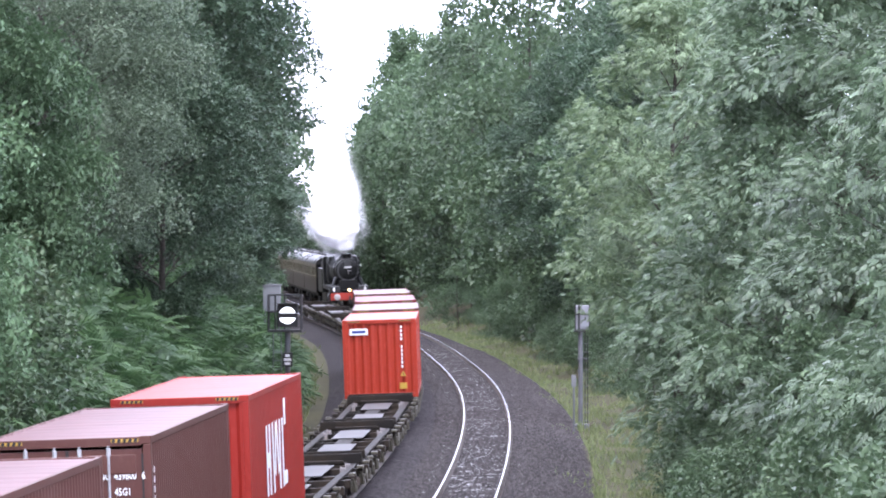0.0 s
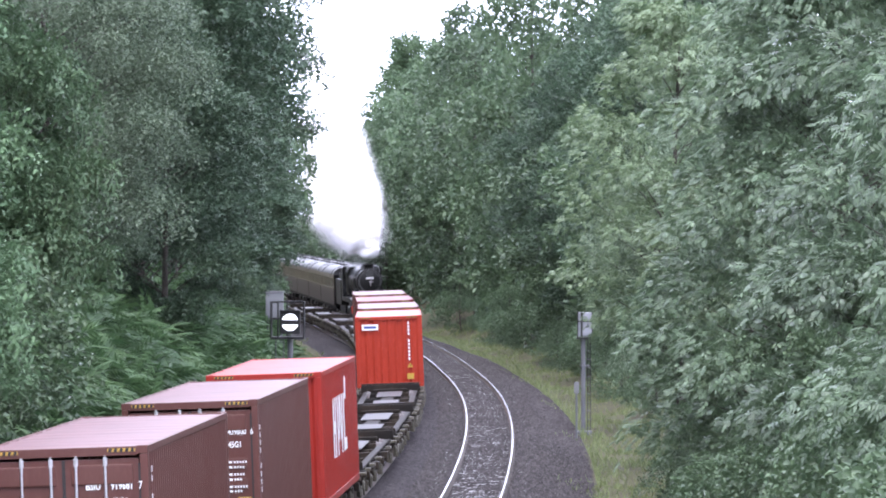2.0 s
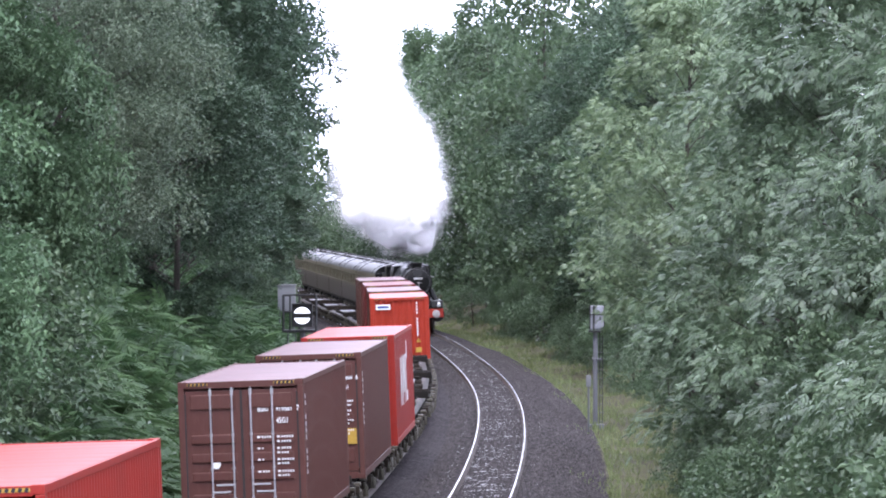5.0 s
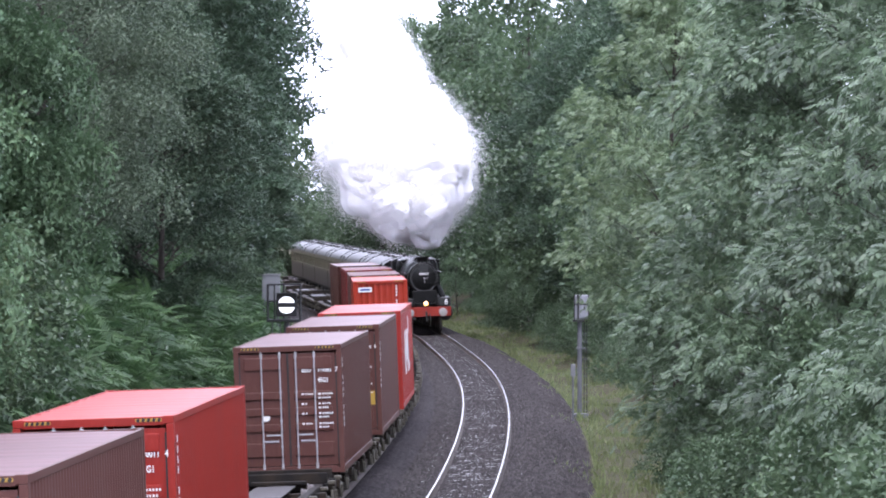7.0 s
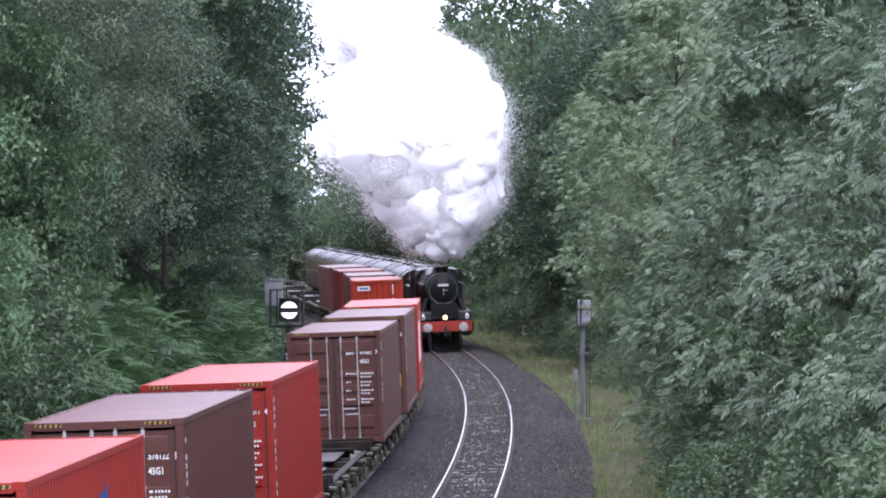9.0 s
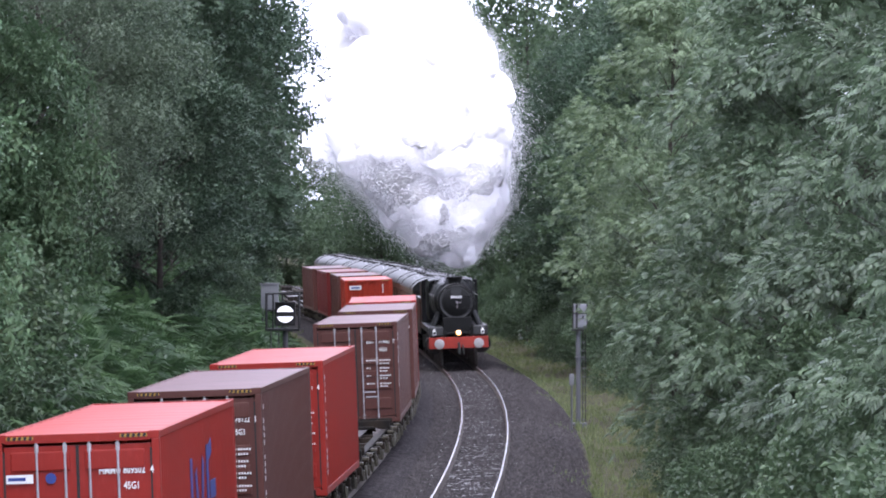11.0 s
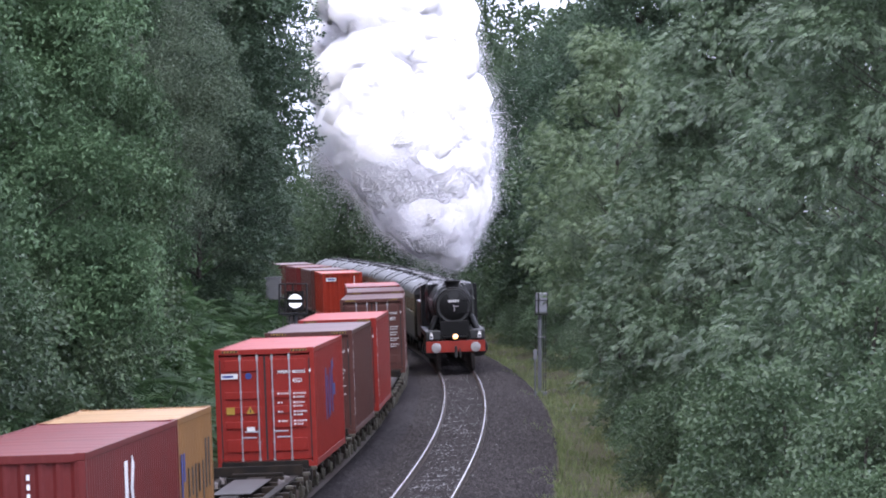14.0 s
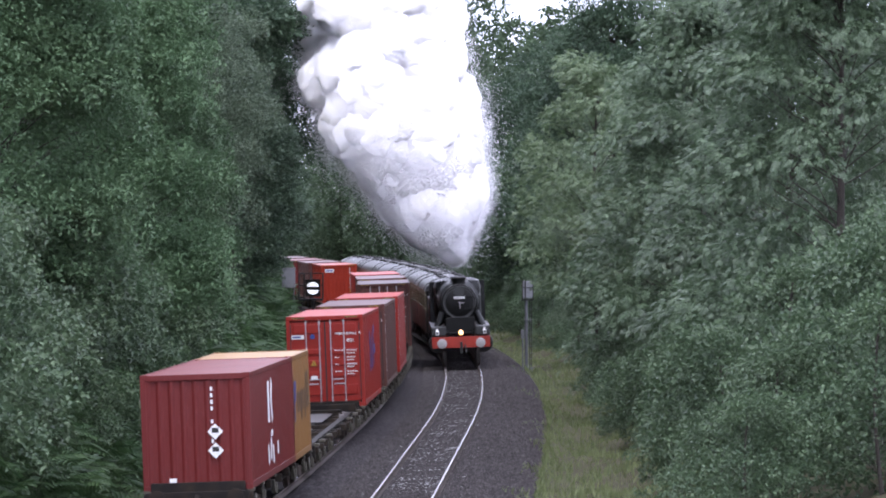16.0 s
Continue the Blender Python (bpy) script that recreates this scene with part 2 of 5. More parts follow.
def lettering(name, text, size, m, material, parent, bold=0.0):
    """Words in the built-in font, a hair's depth thick, as a mesh."""
    cu = bpy.data.curves.new("letters", "FONT")
    cu.body, cu.size, cu.extrude, cu.offset, cu.resolution_u = text, size, 0.002, bold, 2
    tmp = bpy.data.objects.new("letters", cu)
    scene.collection.objects.link(tmp)
    me = bpy.data.meshes.new_from_object(tmp.evaluated_get(bpy.context.evaluated_depsgraph_get()))
    bpy.data.objects.remove(tmp)
    me.materials.clear()
    me.materials.append(material)
    ob = new(name, me)
    ob.parent, ob.matrix_basis = parent, m
    return ob


def mesh_from(name, verts, faces, material, smooth=False):
    """A mesh from arrays of vertices and of faces with one number of corners."""
    me = bpy.data.meshes.new(name)
    k = faces.shape[1]
    me.vertices.add(len(verts))
    me.vertices.foreach_set("co", np.asarray(verts, np.float32).ravel())
    me.loops.add(faces.size)
    me.loops.foreach_set("vertex_index", faces.astype(np.int32).ravel())
    me.polygons.add(len(faces))
    me.polygons.foreach_set("loop_start", np.arange(0, faces.size, k, dtype=np.int32))
    me.update(calc_edges=True)
    if smooth:
        me.polygons.foreach_set("use_smooth", np.ones(len(faces), bool))
    me.materials.append(material)
    return me


# ---- the two lines' courses ----
def course(ys, xs):
    """A smooth line x(y) through knots (natural cubic)."""
    k, v = np.array(ys, float), np.array(xs, float)
    n, h = len(k), np.diff(k)
    a, b = np.eye(n), np.zeros(n)
    for i in range(1, n - 1):
        a[i, i - 1], a[i, i], a[i, i + 1] = h[i - 1], 2 * (h[i - 1] + h[i]), h[i]
        b[i] = 6 * ((v[i + 1] - v[i]) / h[i] - (v[i] - v[i - 1]) / h[i - 1])
    m = np.linalg.solve(a, b)

    def x(y):
        y = np.asarray(y, float)
        yc = np.clip(y, k[0], k[-1])
        i = np.clip(np.searchsorted(k, yc) - 1, 0, n - 2)
        d, hh = yc - k[i], h[i]
        s = (v[i + 1] - v[i]) / hh - hh * (2 * m[i] + m[i + 1]) / 6
        e0 = (v[1] - v[0]) / h[0] - h[0] * m[1] / 6
        e1 = (v[-1] - v[-2]) / h[-1] + h[-1] * m[-2] / 6
        return v[i] + s * d + m[i] / 2 * d * d + (m[i + 1] - m[i]) / (6 * hh) * d ** 3 + np.minimum(y - k[0], 0) * e0 + np.maximum(y - k[-1], 0) * e1
    return x


DOWN = course([20, 50, 80, 110, 140, 170, 200, 240, 280, 320, 370, 430], [-8.94, -6.56, -4.92, -3.53, -2.52, -2.0, -2.2, -3.1, -4.65, -7.5, -11.4, -16.1])
UP = course([20, 50, 80, 110, 140, 170, 200, 240, 280, 320, 370, 430], [-4.17, -2.59, -1.21, 0.1, 1.01, 1.44, 1.29, 0.12, -1.75, -4.7, -8.25, -12.6])
CANT = 0.0366


def stand(line, y, a=3.0, b=9.0):
    """The pose of a vehicle at y on a line: it rides on two points a and b ahead of y, and leans with the cant."""
    xa, xb = float(line(y + a)), float(line(y + b))
    psi = math.atan2(xb - xa, b - a)
    x0 = xa - (xb - xa) / (b - a) * a
    return Matrix.Translation((x0, y, 0)) @ Matrix.Rotation(-psi, 4, "Z") @ Matrix.Rotation(-CANT, 4, "Y")


# ---- ground, ballast and rails ----
def ground_height(x, y):
    left, right = DOWN(y) - 2.9 - x, x - UP(y) - 3.1
    lump = 0.12 * np.sin(x * 1.7 + y * 0.23) + 0.1 * np.sin(y * 0.61 - x * 0.4)
    zl = np.interp(left, [0, 0.8, 1.5, 3.4, 6.5, 12, 30, 400], [0, -0.15, 0.2, 2.6, 4.6, 5.6, 6.6, 9.0])
    zr = np.interp(right, [0, 0.6, 2.2, 4.0, 9, 20, 60, 400], [0, -0.12, -0.1, 0.3, 2.0, 4.0, 6.0, 9.0])
    return -0.62 + np.where(left > 0, zl, np.where(right > 0, zr, 0)) + np.where((left > 1) | (right > 1), lump, 0)


def make_ground():
    xs = np.concatenate([[-2500, -900, -400, -200, -110, -70], np.arange(-50, 34, 0.8), [40, 60, 100, 200, 400, 900, 2500]])
    ys = np.concatenate([[-900, -400, -200, -120], np.arange(-90, 40, 6), np.arange(40, 300, 1.6), np.arange(300, 520, 5), [560, 650, 800, 1200, 2500]])
    gx, gy = np.meshgrid(xs, ys)
    gz = ground_height(gx, gy)
    n, m = gx.shape
    i = np.arange(n * m).reshape(n, m)
    f = np.stack([i[:-1, :-1], i[:-1, 1:], i[1:, 1:], i[1:, :-1]], -1).reshape(-1, 4)
    ob = new("ground", mesh_from("ground", np.stack([gx, gy, gz], -1).reshape(-1, 3), f, SOIL, True))
    tagged(ob, "earth ground of a wooded railway cutting", "ground", kind="structure")


def strip(name, line_a, line_b, profile, y0, y1, step, material):
    """A long bed between two lines: profile of (share of the way from a to b, metres beside it, height)."""
    ys = np.arange(y0, y1, step)
    rows = []
    for share, beside, z in profile:
        x = line_a(ys) * (1 - share) + line_b(ys) * share + beside
        rough = 0.02 * np.random.randn(len(ys)) if 0.02 < share < 2 else 0
        rows.append(np.stack([x, ys, z + rough + 0 * ys], -1))
    v = np.stack(rows, 1)
    n, m = v.shape[:2]
    i = np.arange(n * m).reshape(n, m)
    f = np.stack([i[:-1, :-1], i[:-1, 1:], i[1:, 1:], i[1:, :-1]], -1).reshape(-1, 4)
    return new(name, mesh_from(name, v.reshape(-1, 3), f, material, True))


def make_ballast():
    a = []
    for share, d in ((0, -3.0), (0, -1.6), (0, -1.0), (0, -0.55), (0, 0), (0, 0.55), (0, 1.0), (0, 1.6), (1, -1.6), (1, -1.0), (1, -0.55), (1, 0), (1, 0.55), (1, 1.0), (1, 1.7), (1, 2.4), (1, 3.3)):
        z = {3.0: -0.75, 3.3: -0.8, 2.4: -0.42, 1.7: -0.24, 1.6: -0.28, 1.0: -0.165, 0.55: -0.212, 0: -0.215}.get(abs(d), -0.2)
        a.append((share, d, z + math.sin(CANT) * max(-1.6, min(d, 1.6))))
    ob = strip("ballast_bed", DOWN, UP, a, -90, 470, 0.5, BALLAST)
    tagged(ob, "dark crushed stone ballast under both tracks", "ballast", kind="structure")
    # loose stones on the bed
    n = 95000
    y = 50 + 215 * np.random.rand(n) ** 1.1
    d = np.random.uniform(-3.4, 3.1, n)
    x = UP(y) + d
    z = np.where(np.abs(d) < 0.7, -0.2, -0.172) + math.sin(CANT) * np.clip(d, -1.6, 1.6) - np.where(d > 1.7, (d - 1.7) * 0.3, 0) - np.where(d < -1.7, 0.06, 0)
    base = np.array([(1, 0, 0), (-1, 0, 0), (0, 1, 0), (0, -1, 0), (0, 0, 1), (0, 0, -1)], float)
    fac = np.array([(0, 2, 4), (2, 1, 4), (1, 3, 4), (3, 0, 4)])
    s = np.random.uniform(0.025, 0.07, (n, 1, 1))
    v = base[None] * s * np.random.uniform(0.6, 1.3, (n, 6, 1))
    ang = np.random.uniform(0, 6.28, n)
    c, sn = np.cos(ang), np.sin(ang)
    vx = v[..., 0] * c[:, None] - v[..., 1] * sn[:, None]
    vy = v[..., 0] * sn[:, None] + v[..., 1] * c[:, None]
    v = np.stack([vx + x[:, None], vy + y[:, None], v[..., 2] * 0.8 + z[:, None]], -1).reshape(-1, 3)
    f = (fac[None] + 6 * np.arange(n)[:, None, None]).reshape(-1, 3)
    tagged(new("ballast_stones", mesh_from("ballast_stones", v, f, STONE)), "loose grey ballast stones between the rails", "ballast", kind="stuff")


def make_rail(line, d, name):
    """One rail: foot, web and a polished head."""
    sec = [(-0.07, -0.16), (-0.07, -0.145), (-0.012, -0.12), (-0.012, -0.045), (-0.036, -0.03), (-0.036, -0.008), (-0.02, 0), (0.02, 0),
           (0.036, -0.008), (0.036, -0.03), (0.012, -0.045), (0.012, -0.12), (0.07, -0.145), (0.07, -0.16)]
    ys = np.arange(-90, 450, 1.0)
    sl = np.gradient(line(ys), ys)
    v = np.stack([np.stack([line(ys) + d + u, ys - (d + u) * sl, math.sin(CANT) * d + w + 0 * ys], -1) for u, w in sec], 1)
    n, m = v.shape[:2]
    i = np.arange(n * m).reshape(n, m)
    f = np.stack([i[:-1, :-1], i[:-1, 1:], i[1:, 1:], i[1:, :-1]], -1).reshape(-1, 4)
    me = mesh_from(name, v.reshape(-1, 3), f, RAIL_SIDE)
    me.materials.append(RAIL_TOP)
    idx = np.tile([0] * 6 + [1] + [0] * 6, n - 1).astype(np.int32)
    me.polygons.foreach_set("material_index", idx)
    return new(name, me)


def make_track():
    for line, name, word in ((UP, "up_track", "curved railway track with polished rails on wet sleepers"), (DOWN, "down_track", "curved railway track under the container wagons")):
        root = tagged(new(name), word, "railway track", kind="structure")
        for d in (-0.7525, 0.7525):
            make_rail(line, d, "rail").parent = root
        bm = shape((block, 0, 0, 0, 2.55, 0.26, 0.14, 0.015))
        first = None
        y = 62.0 if line is UP else 120.0
        count = 300 if line is UP else 60
        for i in range(count):
            m = stand(line, y, -1, 1) @ pose(random.uniform(-0.03, 0.03), 0, (-0.268 if line is UP else -0.32) + random.uniform(-0.015, 0.012), 0, 0, random.uniform(-1, 1))
            if first is None:
                first = part("sleeper", bm, SLEEPER, root, "", False, m)
            else:
                same_part(first, root, m)
            y += 0.68


# ---- plants ----
def pinnate(pairs, length, leaflet, width, droop):
    """A compound leaf: leaflets in pairs along a drooping stalk, one at the tip. Vertices and triangles."""
    v, f = [], []

    def blade(base, way, nrm, ln, wd):
        way, nrm = np.array(way, float), np.array(nrm, float)
        way /= np.linalg.norm(way)
        side = np.cross(way, nrm)
        side /= np.linalg.norm(side)
        i = len(v)
        b = np.array(base, float)
        v.extend([b, b + way * ln * 0.45 + side * wd / 2, b + way * ln - np.array((0, 0, 0.25 * ln)), b + way * ln * 0.45 - side * wd / 2])
        f.extend([(i, i + 1, i + 2), (i, i + 2, i + 3)])
    for k in range(pairs):
        s = (k + 1.2) / (pairs + 0.8)
        b = (0, s * length, -droop * s * s * length)
        q = leaflet * (0.7 + 0.6 * math.sin(math.pi * (0.25 + 0.6 * s)))
        for e in (-1, 1):
            blade(b, (e * 1.0, 0.62, -0.25), (0, 0.2, 1), q, width)
    blade((0, length, -droop * length), (0, 1, -0.7), (0, 0.6, 1), leaflet * 1.1, width)
    return np.array(v), np.array(f)


def single(length, width):
    v = np.array([(0, 0, 0), (width / 2, length * 0.5, 0.02), (0, length, -0.18 * length), (-width / 2, length * 0.5, 0.02)])
    return v, np.array([(0, 1, 2), (0, 2, 3)])


def twig(count, spread, length, width):
    """A few single leaves on one twig."""
    vs, fs = [], []
    v0, f0 = single(length, width)
    for i in range(count):
        a, e = random.uniform(-2.2, 2.2), random.uniform(-0.8, 0.5)
        r = np.array(Euler((e, random.uniform(-0.7, 0.7), a)).to_matrix())
        vs.append(v0 @ r.T + np.array([random.uniform(-1, 1) * spread * 0.5, spread * i / count, random.uniform(-0.4, 0.3) * spread]))
        fs.append(f0 + 4 * i)
    return np.concatenate(vs), np.concatenate(fs)


def scatter(templates, pos, way, size, roll=0.5):
    """Copies of leaf templates at pos, their stalks along way, in one array of vertices and triangles."""
    n = len(pos)
    way = way / (np.linalg.norm(way, axis=1, keepdims=True) + 1e-9)
    up = np.array([0, 0, 1.0]) + np.random.randn(n, 3) * roll
    sx = np.cross(way, up)
    sx /= np.linalg.norm(sx, axis=1, keepdims=True) + 1e-9
    sz = np.cross(sx, way)
    rot = np.stack([sx, way, sz], -1)
    pick = np.random.randint(0, len(templates), n)
    vs, fs, base = [], [], 0
    for k, (tv, tf) in enumerate(templates):
        s = pick == k
        c = int(s.sum())
        v = np.einsum("nij,kj->nki", rot[s], tv) * size[s][:, None, None] + pos[s][:, None]
        vs.append(v.reshape(-1, 3))
        fs.append((tf[None] + len(tv) * np.arange(c)[:, None, None]).reshape(-1, 3) + base)
        base += c * len(tv)
    return np.concatenate(vs), np.concatenate(fs)


def tube(points, radii, seg=7):
    """Vertices and quads of a bent, tapering limb."""
    p = np.array(points, float)
    t = np.gradient(p, axis=0)
    t /= np.linalg.norm(t, axis=1, keepdims=True) + 1e-9
    ref = np.array([0.3, 1.0, 0.1])
    a = np.cross(t, ref)
    a /= np.linalg.norm(a, axis=1, keepdims=True) + 1e-9
    b = np.cross(t, a)
    ang = np.linspace(0, 2 * np.pi, seg, endpoint=False)
    v = p[:, None] + np.array(radii)[:, None, None] * (np.cos(ang)[None, :, None] * a[:, None] + np.sin(ang)[None, :, None] * b[:, None])
    n = len(p)
    i = np.arange(n * seg).reshape(n, seg)
    j = np.roll(i, -1, 1)
    return v.reshape(-1, 3), np.stack([i[:-1], j[:-1], j[1:], i[1:]], -1).reshape(-1, 4)


def make_tree(name, label, height, radius, low, lumps, per_lump, templates, material, lump_size=1.3, droop=0.2, size=(0.8, 1.25), peak=0.55, bark=BARK, seed=1):
    """A tree in its own space: a tapered trunk, limbs out to the lumps of the crown, and leaves on each lump. low: where the crown begins."""
    random.seed(seed)
    np.random.seed(seed)
    root = tagged(new(name), label, "tree")
    bend = np.random.uniform(-0.4, 0.4, 2)
    zs = np.linspace(-0.6, height * 0.93, 9)
    trunk = np.stack([bend[0] * np.sin(zs / height * 3), bend[1] * np.sin(zs / height * 2.3), zs], -1)
    v, f = tube(trunk, np.interp(zs, [-0.6, 0.3, height], [height * 0.017, height * 0.012, 0.02]), 10)
    tr = new("trunk", mesh_from("trunk", v, f, bark, True))
    tr.parent = root
    centres, vv, ff, nb = [], [], [], 0
    while len(centres) < lumps:
        u = random.random()
        z = low + (height - low) * u
        prof = math.sin(math.pi * min(1, (u * 0.82 + 0.16)) ** (math.log(0.5) / math.log(peak))) if peak else 1
        r = radius * max(0.25, prof) * math.sqrt(random.uniform(0.5, 1.0)) * random.uniform(0.8, 1.1)
        a = random.uniform(0, 2 * math.pi)
        centres.append((r * math.cos(a), r * math.sin(a), z))
    pos, way, leaf = [], [], []
    for c in centres:
        c = np.array(c)
        z0 = max(0.5, min(height * 0.85, c[2] - 0.5 * math.hypot(c[0], c[1]) - 0.3))
        s = np.linspace(0, 1, 5)[:, None]
        start = np.array([np.interp(z0, zs, trunk[:, 0]), np.interp(z0, zs, trunk[:, 1]), z0])
        line = start * (1 - s) + c * s
        line[:, 2] += 0.5 * np.sin(s[:, 0] * np.pi) * random.uniform(-0.3, 0.8)
        v, f = tube(line, np.linspace(0.024, 0.005, 5) * height / 13, 5)
        vv.append(v)
        ff.append(f + nb)
        nb += len(v)
        ls = lump_size * random.uniform(0.6, 1.35)
        k = int(per_lump * (ls / lump_size) ** 2)
        d = np.random.randn(k, 3)
        d /= np.linalg.norm(d, axis=1, keepdims=True)
        d[:, 2] = np.where(d[:, 2] < -0.3, -d[:, 2] * 0.6, d[:, 2])
        rr = ls * np.random.uniform(0.3, 1.0, (k, 1)) ** 0.45
        pt = c + d * rr * np.array([1.0, 1.0, 0.75])
        out = c.copy()
        out[2] = 0
        out = out / (np.linalg.norm(out) + 1e-6)
        w = d * 0.8 + out * 0.6 + np.random.randn(k, 3) * 0.35
        w[:, 2] -= droop
        pos.append(pt)
        way.append(w)
        leaf.append(np.random.uniform(size[0], size[1], k))
    br = new("branchwork", mesh_from("branchwork", np.concatenate(vv), np.concatenate(ff), bark, True))
    br.parent = root
    v, f = scatter(templates, np.concatenate(pos), np.concatenate(way), np.concatenate(leaf))
    cr = new("crown", mesh_from("crown", v, f, material))
    cr.parent = root
    return root


def plant(root, spots, group, label=""):
    """Copies of a tree at (x, y, turn, scale, stretch)."""
    for i, (x, y, turn, s, st) in enumerate(spots):
        z = float(ground_height(np.array(x), np.array(y)))
        ob = root if i == 0 else copy_thing(root, Matrix.Identity(4))
        ob.matrix_basis = Matrix.LocRotScale((x, y, z - 0.05), Euler((0, 0, radians(turn))), (s, s, s * st))
        tagged(ob, label, "", group)


def make_plants():
    ash_leaf = [pinnate(3, 0.27, 0.14, 0.062, 0.35), pinnate(4, 0.3, 0.13, 0.058, 0.5), pinnate(3, 0.22, 0.15, 0.066, 0.2)]
    small_twig = [twig(5, 0.26, 0.12, 0.075), twig(5, 0.24, 0.13, 0.08)]
    hang_twig = [twig(8, 0.42, 0.1, 0.06), twig(9, 0.5, 0.09, 0.055)]
    oak_twig = [twig(6, 0.36, 0.19, 0.12), twig(7, 0.4, 0.17, 0.11)]
    far_twig = [twig(4, 0.5, 0.33, 0.23), twig(4, 0.55, 0.31, 0.21)]
    willow_twig = [twig(8, 0.42, 0.17, 0.075), twig(7, 0.36, 0.16, 0.07)]
    ash = make_tree("ash_tree", "leafy ash tree with grey-green pinnate leaves beside the line", 15, 4.7, 0.2, 120, 165, ash_leaf, ASH, 1.35, 0.3, (0.58, 1.0), 0.36, seed=3)
    plant(ash, [(9.3, 118, 0, 1.0, 1.0), (13.5, 128, 120, 1.05, 1.1), (17.5, 116, 60, 1.0, 1.1), (10.2, 92, 200, 0.95, 1.0), (9.6, 70, 310, 0.9, 1.05), (15.5, 84, 20, 1.0, 1.1)], "ash trees on the bank")
    ash2 = make_tree("ash_tree", "light green young ash tree overhanging the grass verge", 13.5, 3.7, 4.1, 70, 135, ash_leaf, ASH_LIGHT, 1.15, 0.3, (0.55, 0.9), 0.45, seed=5)
    plant(ash2, [(7.15, 150, 30, 1.0, 1.0), (13.2, 106, 200, 0.8, 0.9), (9.0, 136, 250, 0.9, 0.85)], "young ash trees by the verge")
    birch = make_tree("birch_tree", "grey-green birch tree with hanging twigs", 17, 3.4, 2.4, 80, 135, hang_twig, BIRCH, 1.35, 0.9, (0.8, 1.3), 0.4, seed=7)
    plant(birch, [(-10.9, 140, 0, 1.0, 1.0), (-14.2, 126, 80, 0.95, 1.0), (8.6, 178, 140, 0.85, 0.95), (-15.5, 150, 210, 1.1, 1.0)], "birch trees")
    oak = make_tree("oak_tree", "tall dark green oak tree overhanging the cutting", 19, 5.2, 2.6, 84, 150, oak_twig, OAK, 1.9, 0.15, (0.8, 1.25), 0.5, seed=9)
    plant(oak, [(-10.3, 170, 0, 0.98, 1.0), (-8.9, 158, 110, 0.56, 1.0), (-9.5, 212, 20, 0.62, 0.62), (-9.6, 228, 200, 0.6, 1.0), (-10.4, 189, 215, 1.0, 1.05), (-13.5, 160, 190, 1.0, 1.0), (10.6, 205, 40, 0.95, 1.0), (-12.2, 212, 130, 0.95, 0.95), (10.2, 228, 300, 0.9, 1.0), (9.0, 252, 100, 0.9, 0.95), (7.6, 276, 220, 0.85, 0.95)],
          "dark oak trees")
    willow = make_tree("willow_tree", "soft light green willow tree on the bank", 13, 3.2, 0.9, 120, 150, willow_twig, WILLOW, 1.3, 0.35, (0.7, 1.05), 0.4, seed=11)
    plant(willow, [(-11.5, 112, 0, 1.0, 1.35), (-14.5, 106, 150, 1.05, 1.45), (-16.5, 118, 60, 1.1, 1.1), (-11.2, 86, 30, 1.0, 1.1), (-13.2, 66, 100, 1.1, 1.1), (-16.5, 96, 170, 1.1, 1.15)], "willow trees")
    far = make_tree("woodland_tree", "tall mixed green woodland tree behind the line", 18, 4.6, 0.6, 58, 75, far_twig, WOOD_FAR, 2.1, 0.15, (0.8, 1.25), 0.5, seed=13)
    spots = []
    for i, y in enumerate(np.arange(236, 470, 13.5)):
        spots.append((float(UP(y)) + 9.6 + 1.2 * math.sin(i * 2.1), float(y), i * 67 % 360, 0.86 + 0.1 * math.sin(i * 1.7), 0.95 + 0.12 * math.sin(i * 2.9) + 0.24 * (y > 290)))
    for i, y in enumerate(np.arange(245, 470, 20)):
        spots.append((float(UP(y)) + 17.5 + 2 * math.sin(i * 1.3), float(y), i * 101 % 360, 1.02 + 0.1 * math.sin(i * 2.3), 1.0))
    for i, y in enumerate(np.arange(238, 460, 15)):
        spots.append((float(DOWN(y)) - 8.6 - 1.0 * math.sin(i * 1.9), float(y), i * 83 % 360, 0.85 + 0.1 * math.sin(i * 2.3), 0.95))
    for i, x in enumerate(np.arange(-60, 0, 4.5)):
        spots.append((float(x), 478 + 4 * math.sin(i * 2.0), i * 41 % 360, 0.72 + 0.06 * math.sin(i), 0.9))
    spots += [(-7.5, 456, 10, 0.8, 0.9), (-4.0, 466, 140, 0.9, 0.95), (-10.5, 470, 250, 0.72, 0.9), (-7.4, 432, 30, 0.58, 1.0), (-6.0, 415, 160, 0.62, 1.1), (-8.9, 449, 80, 0.55, 1.0), (-4.6, 398, 220, 0.68, 1.1)]
    plant(far, spots, "woodland trees along the curve")
    poplar = make_tree("poplar_tree", "slender green poplar standing above the woodland", 22, 1.9, 2.0, 60, 55, far_twig, WOOD_FAR, 1.1, -0.4, (0.7, 1.0), 0.4, seed=15)
    plant(poplar, [(-3.6, 440, 0, 0.98, 1.0), (-6.4, 452, 90, 0.9, 0.78)], "poplars")
    shrub = make_tree("trackside_shrub", "leafy green shrub at the foot of the trees", 4.2, 1.9, 0.1, 28, 55, small_twig, WOOD_FAR, 0.8, 0.1, (0.8, 1.2), 0.4, seed=17)
    spots = []
    for i, y in enumerate(np.arange(190, 330, 7.0)):
        spots.append((float(UP(y)) + 6.6 + 0.7 * math.sin(i * 1.9), float(y), i * 57 % 360, 0.7 + 0.25 * math.sin(i * 2.7), 1.0))
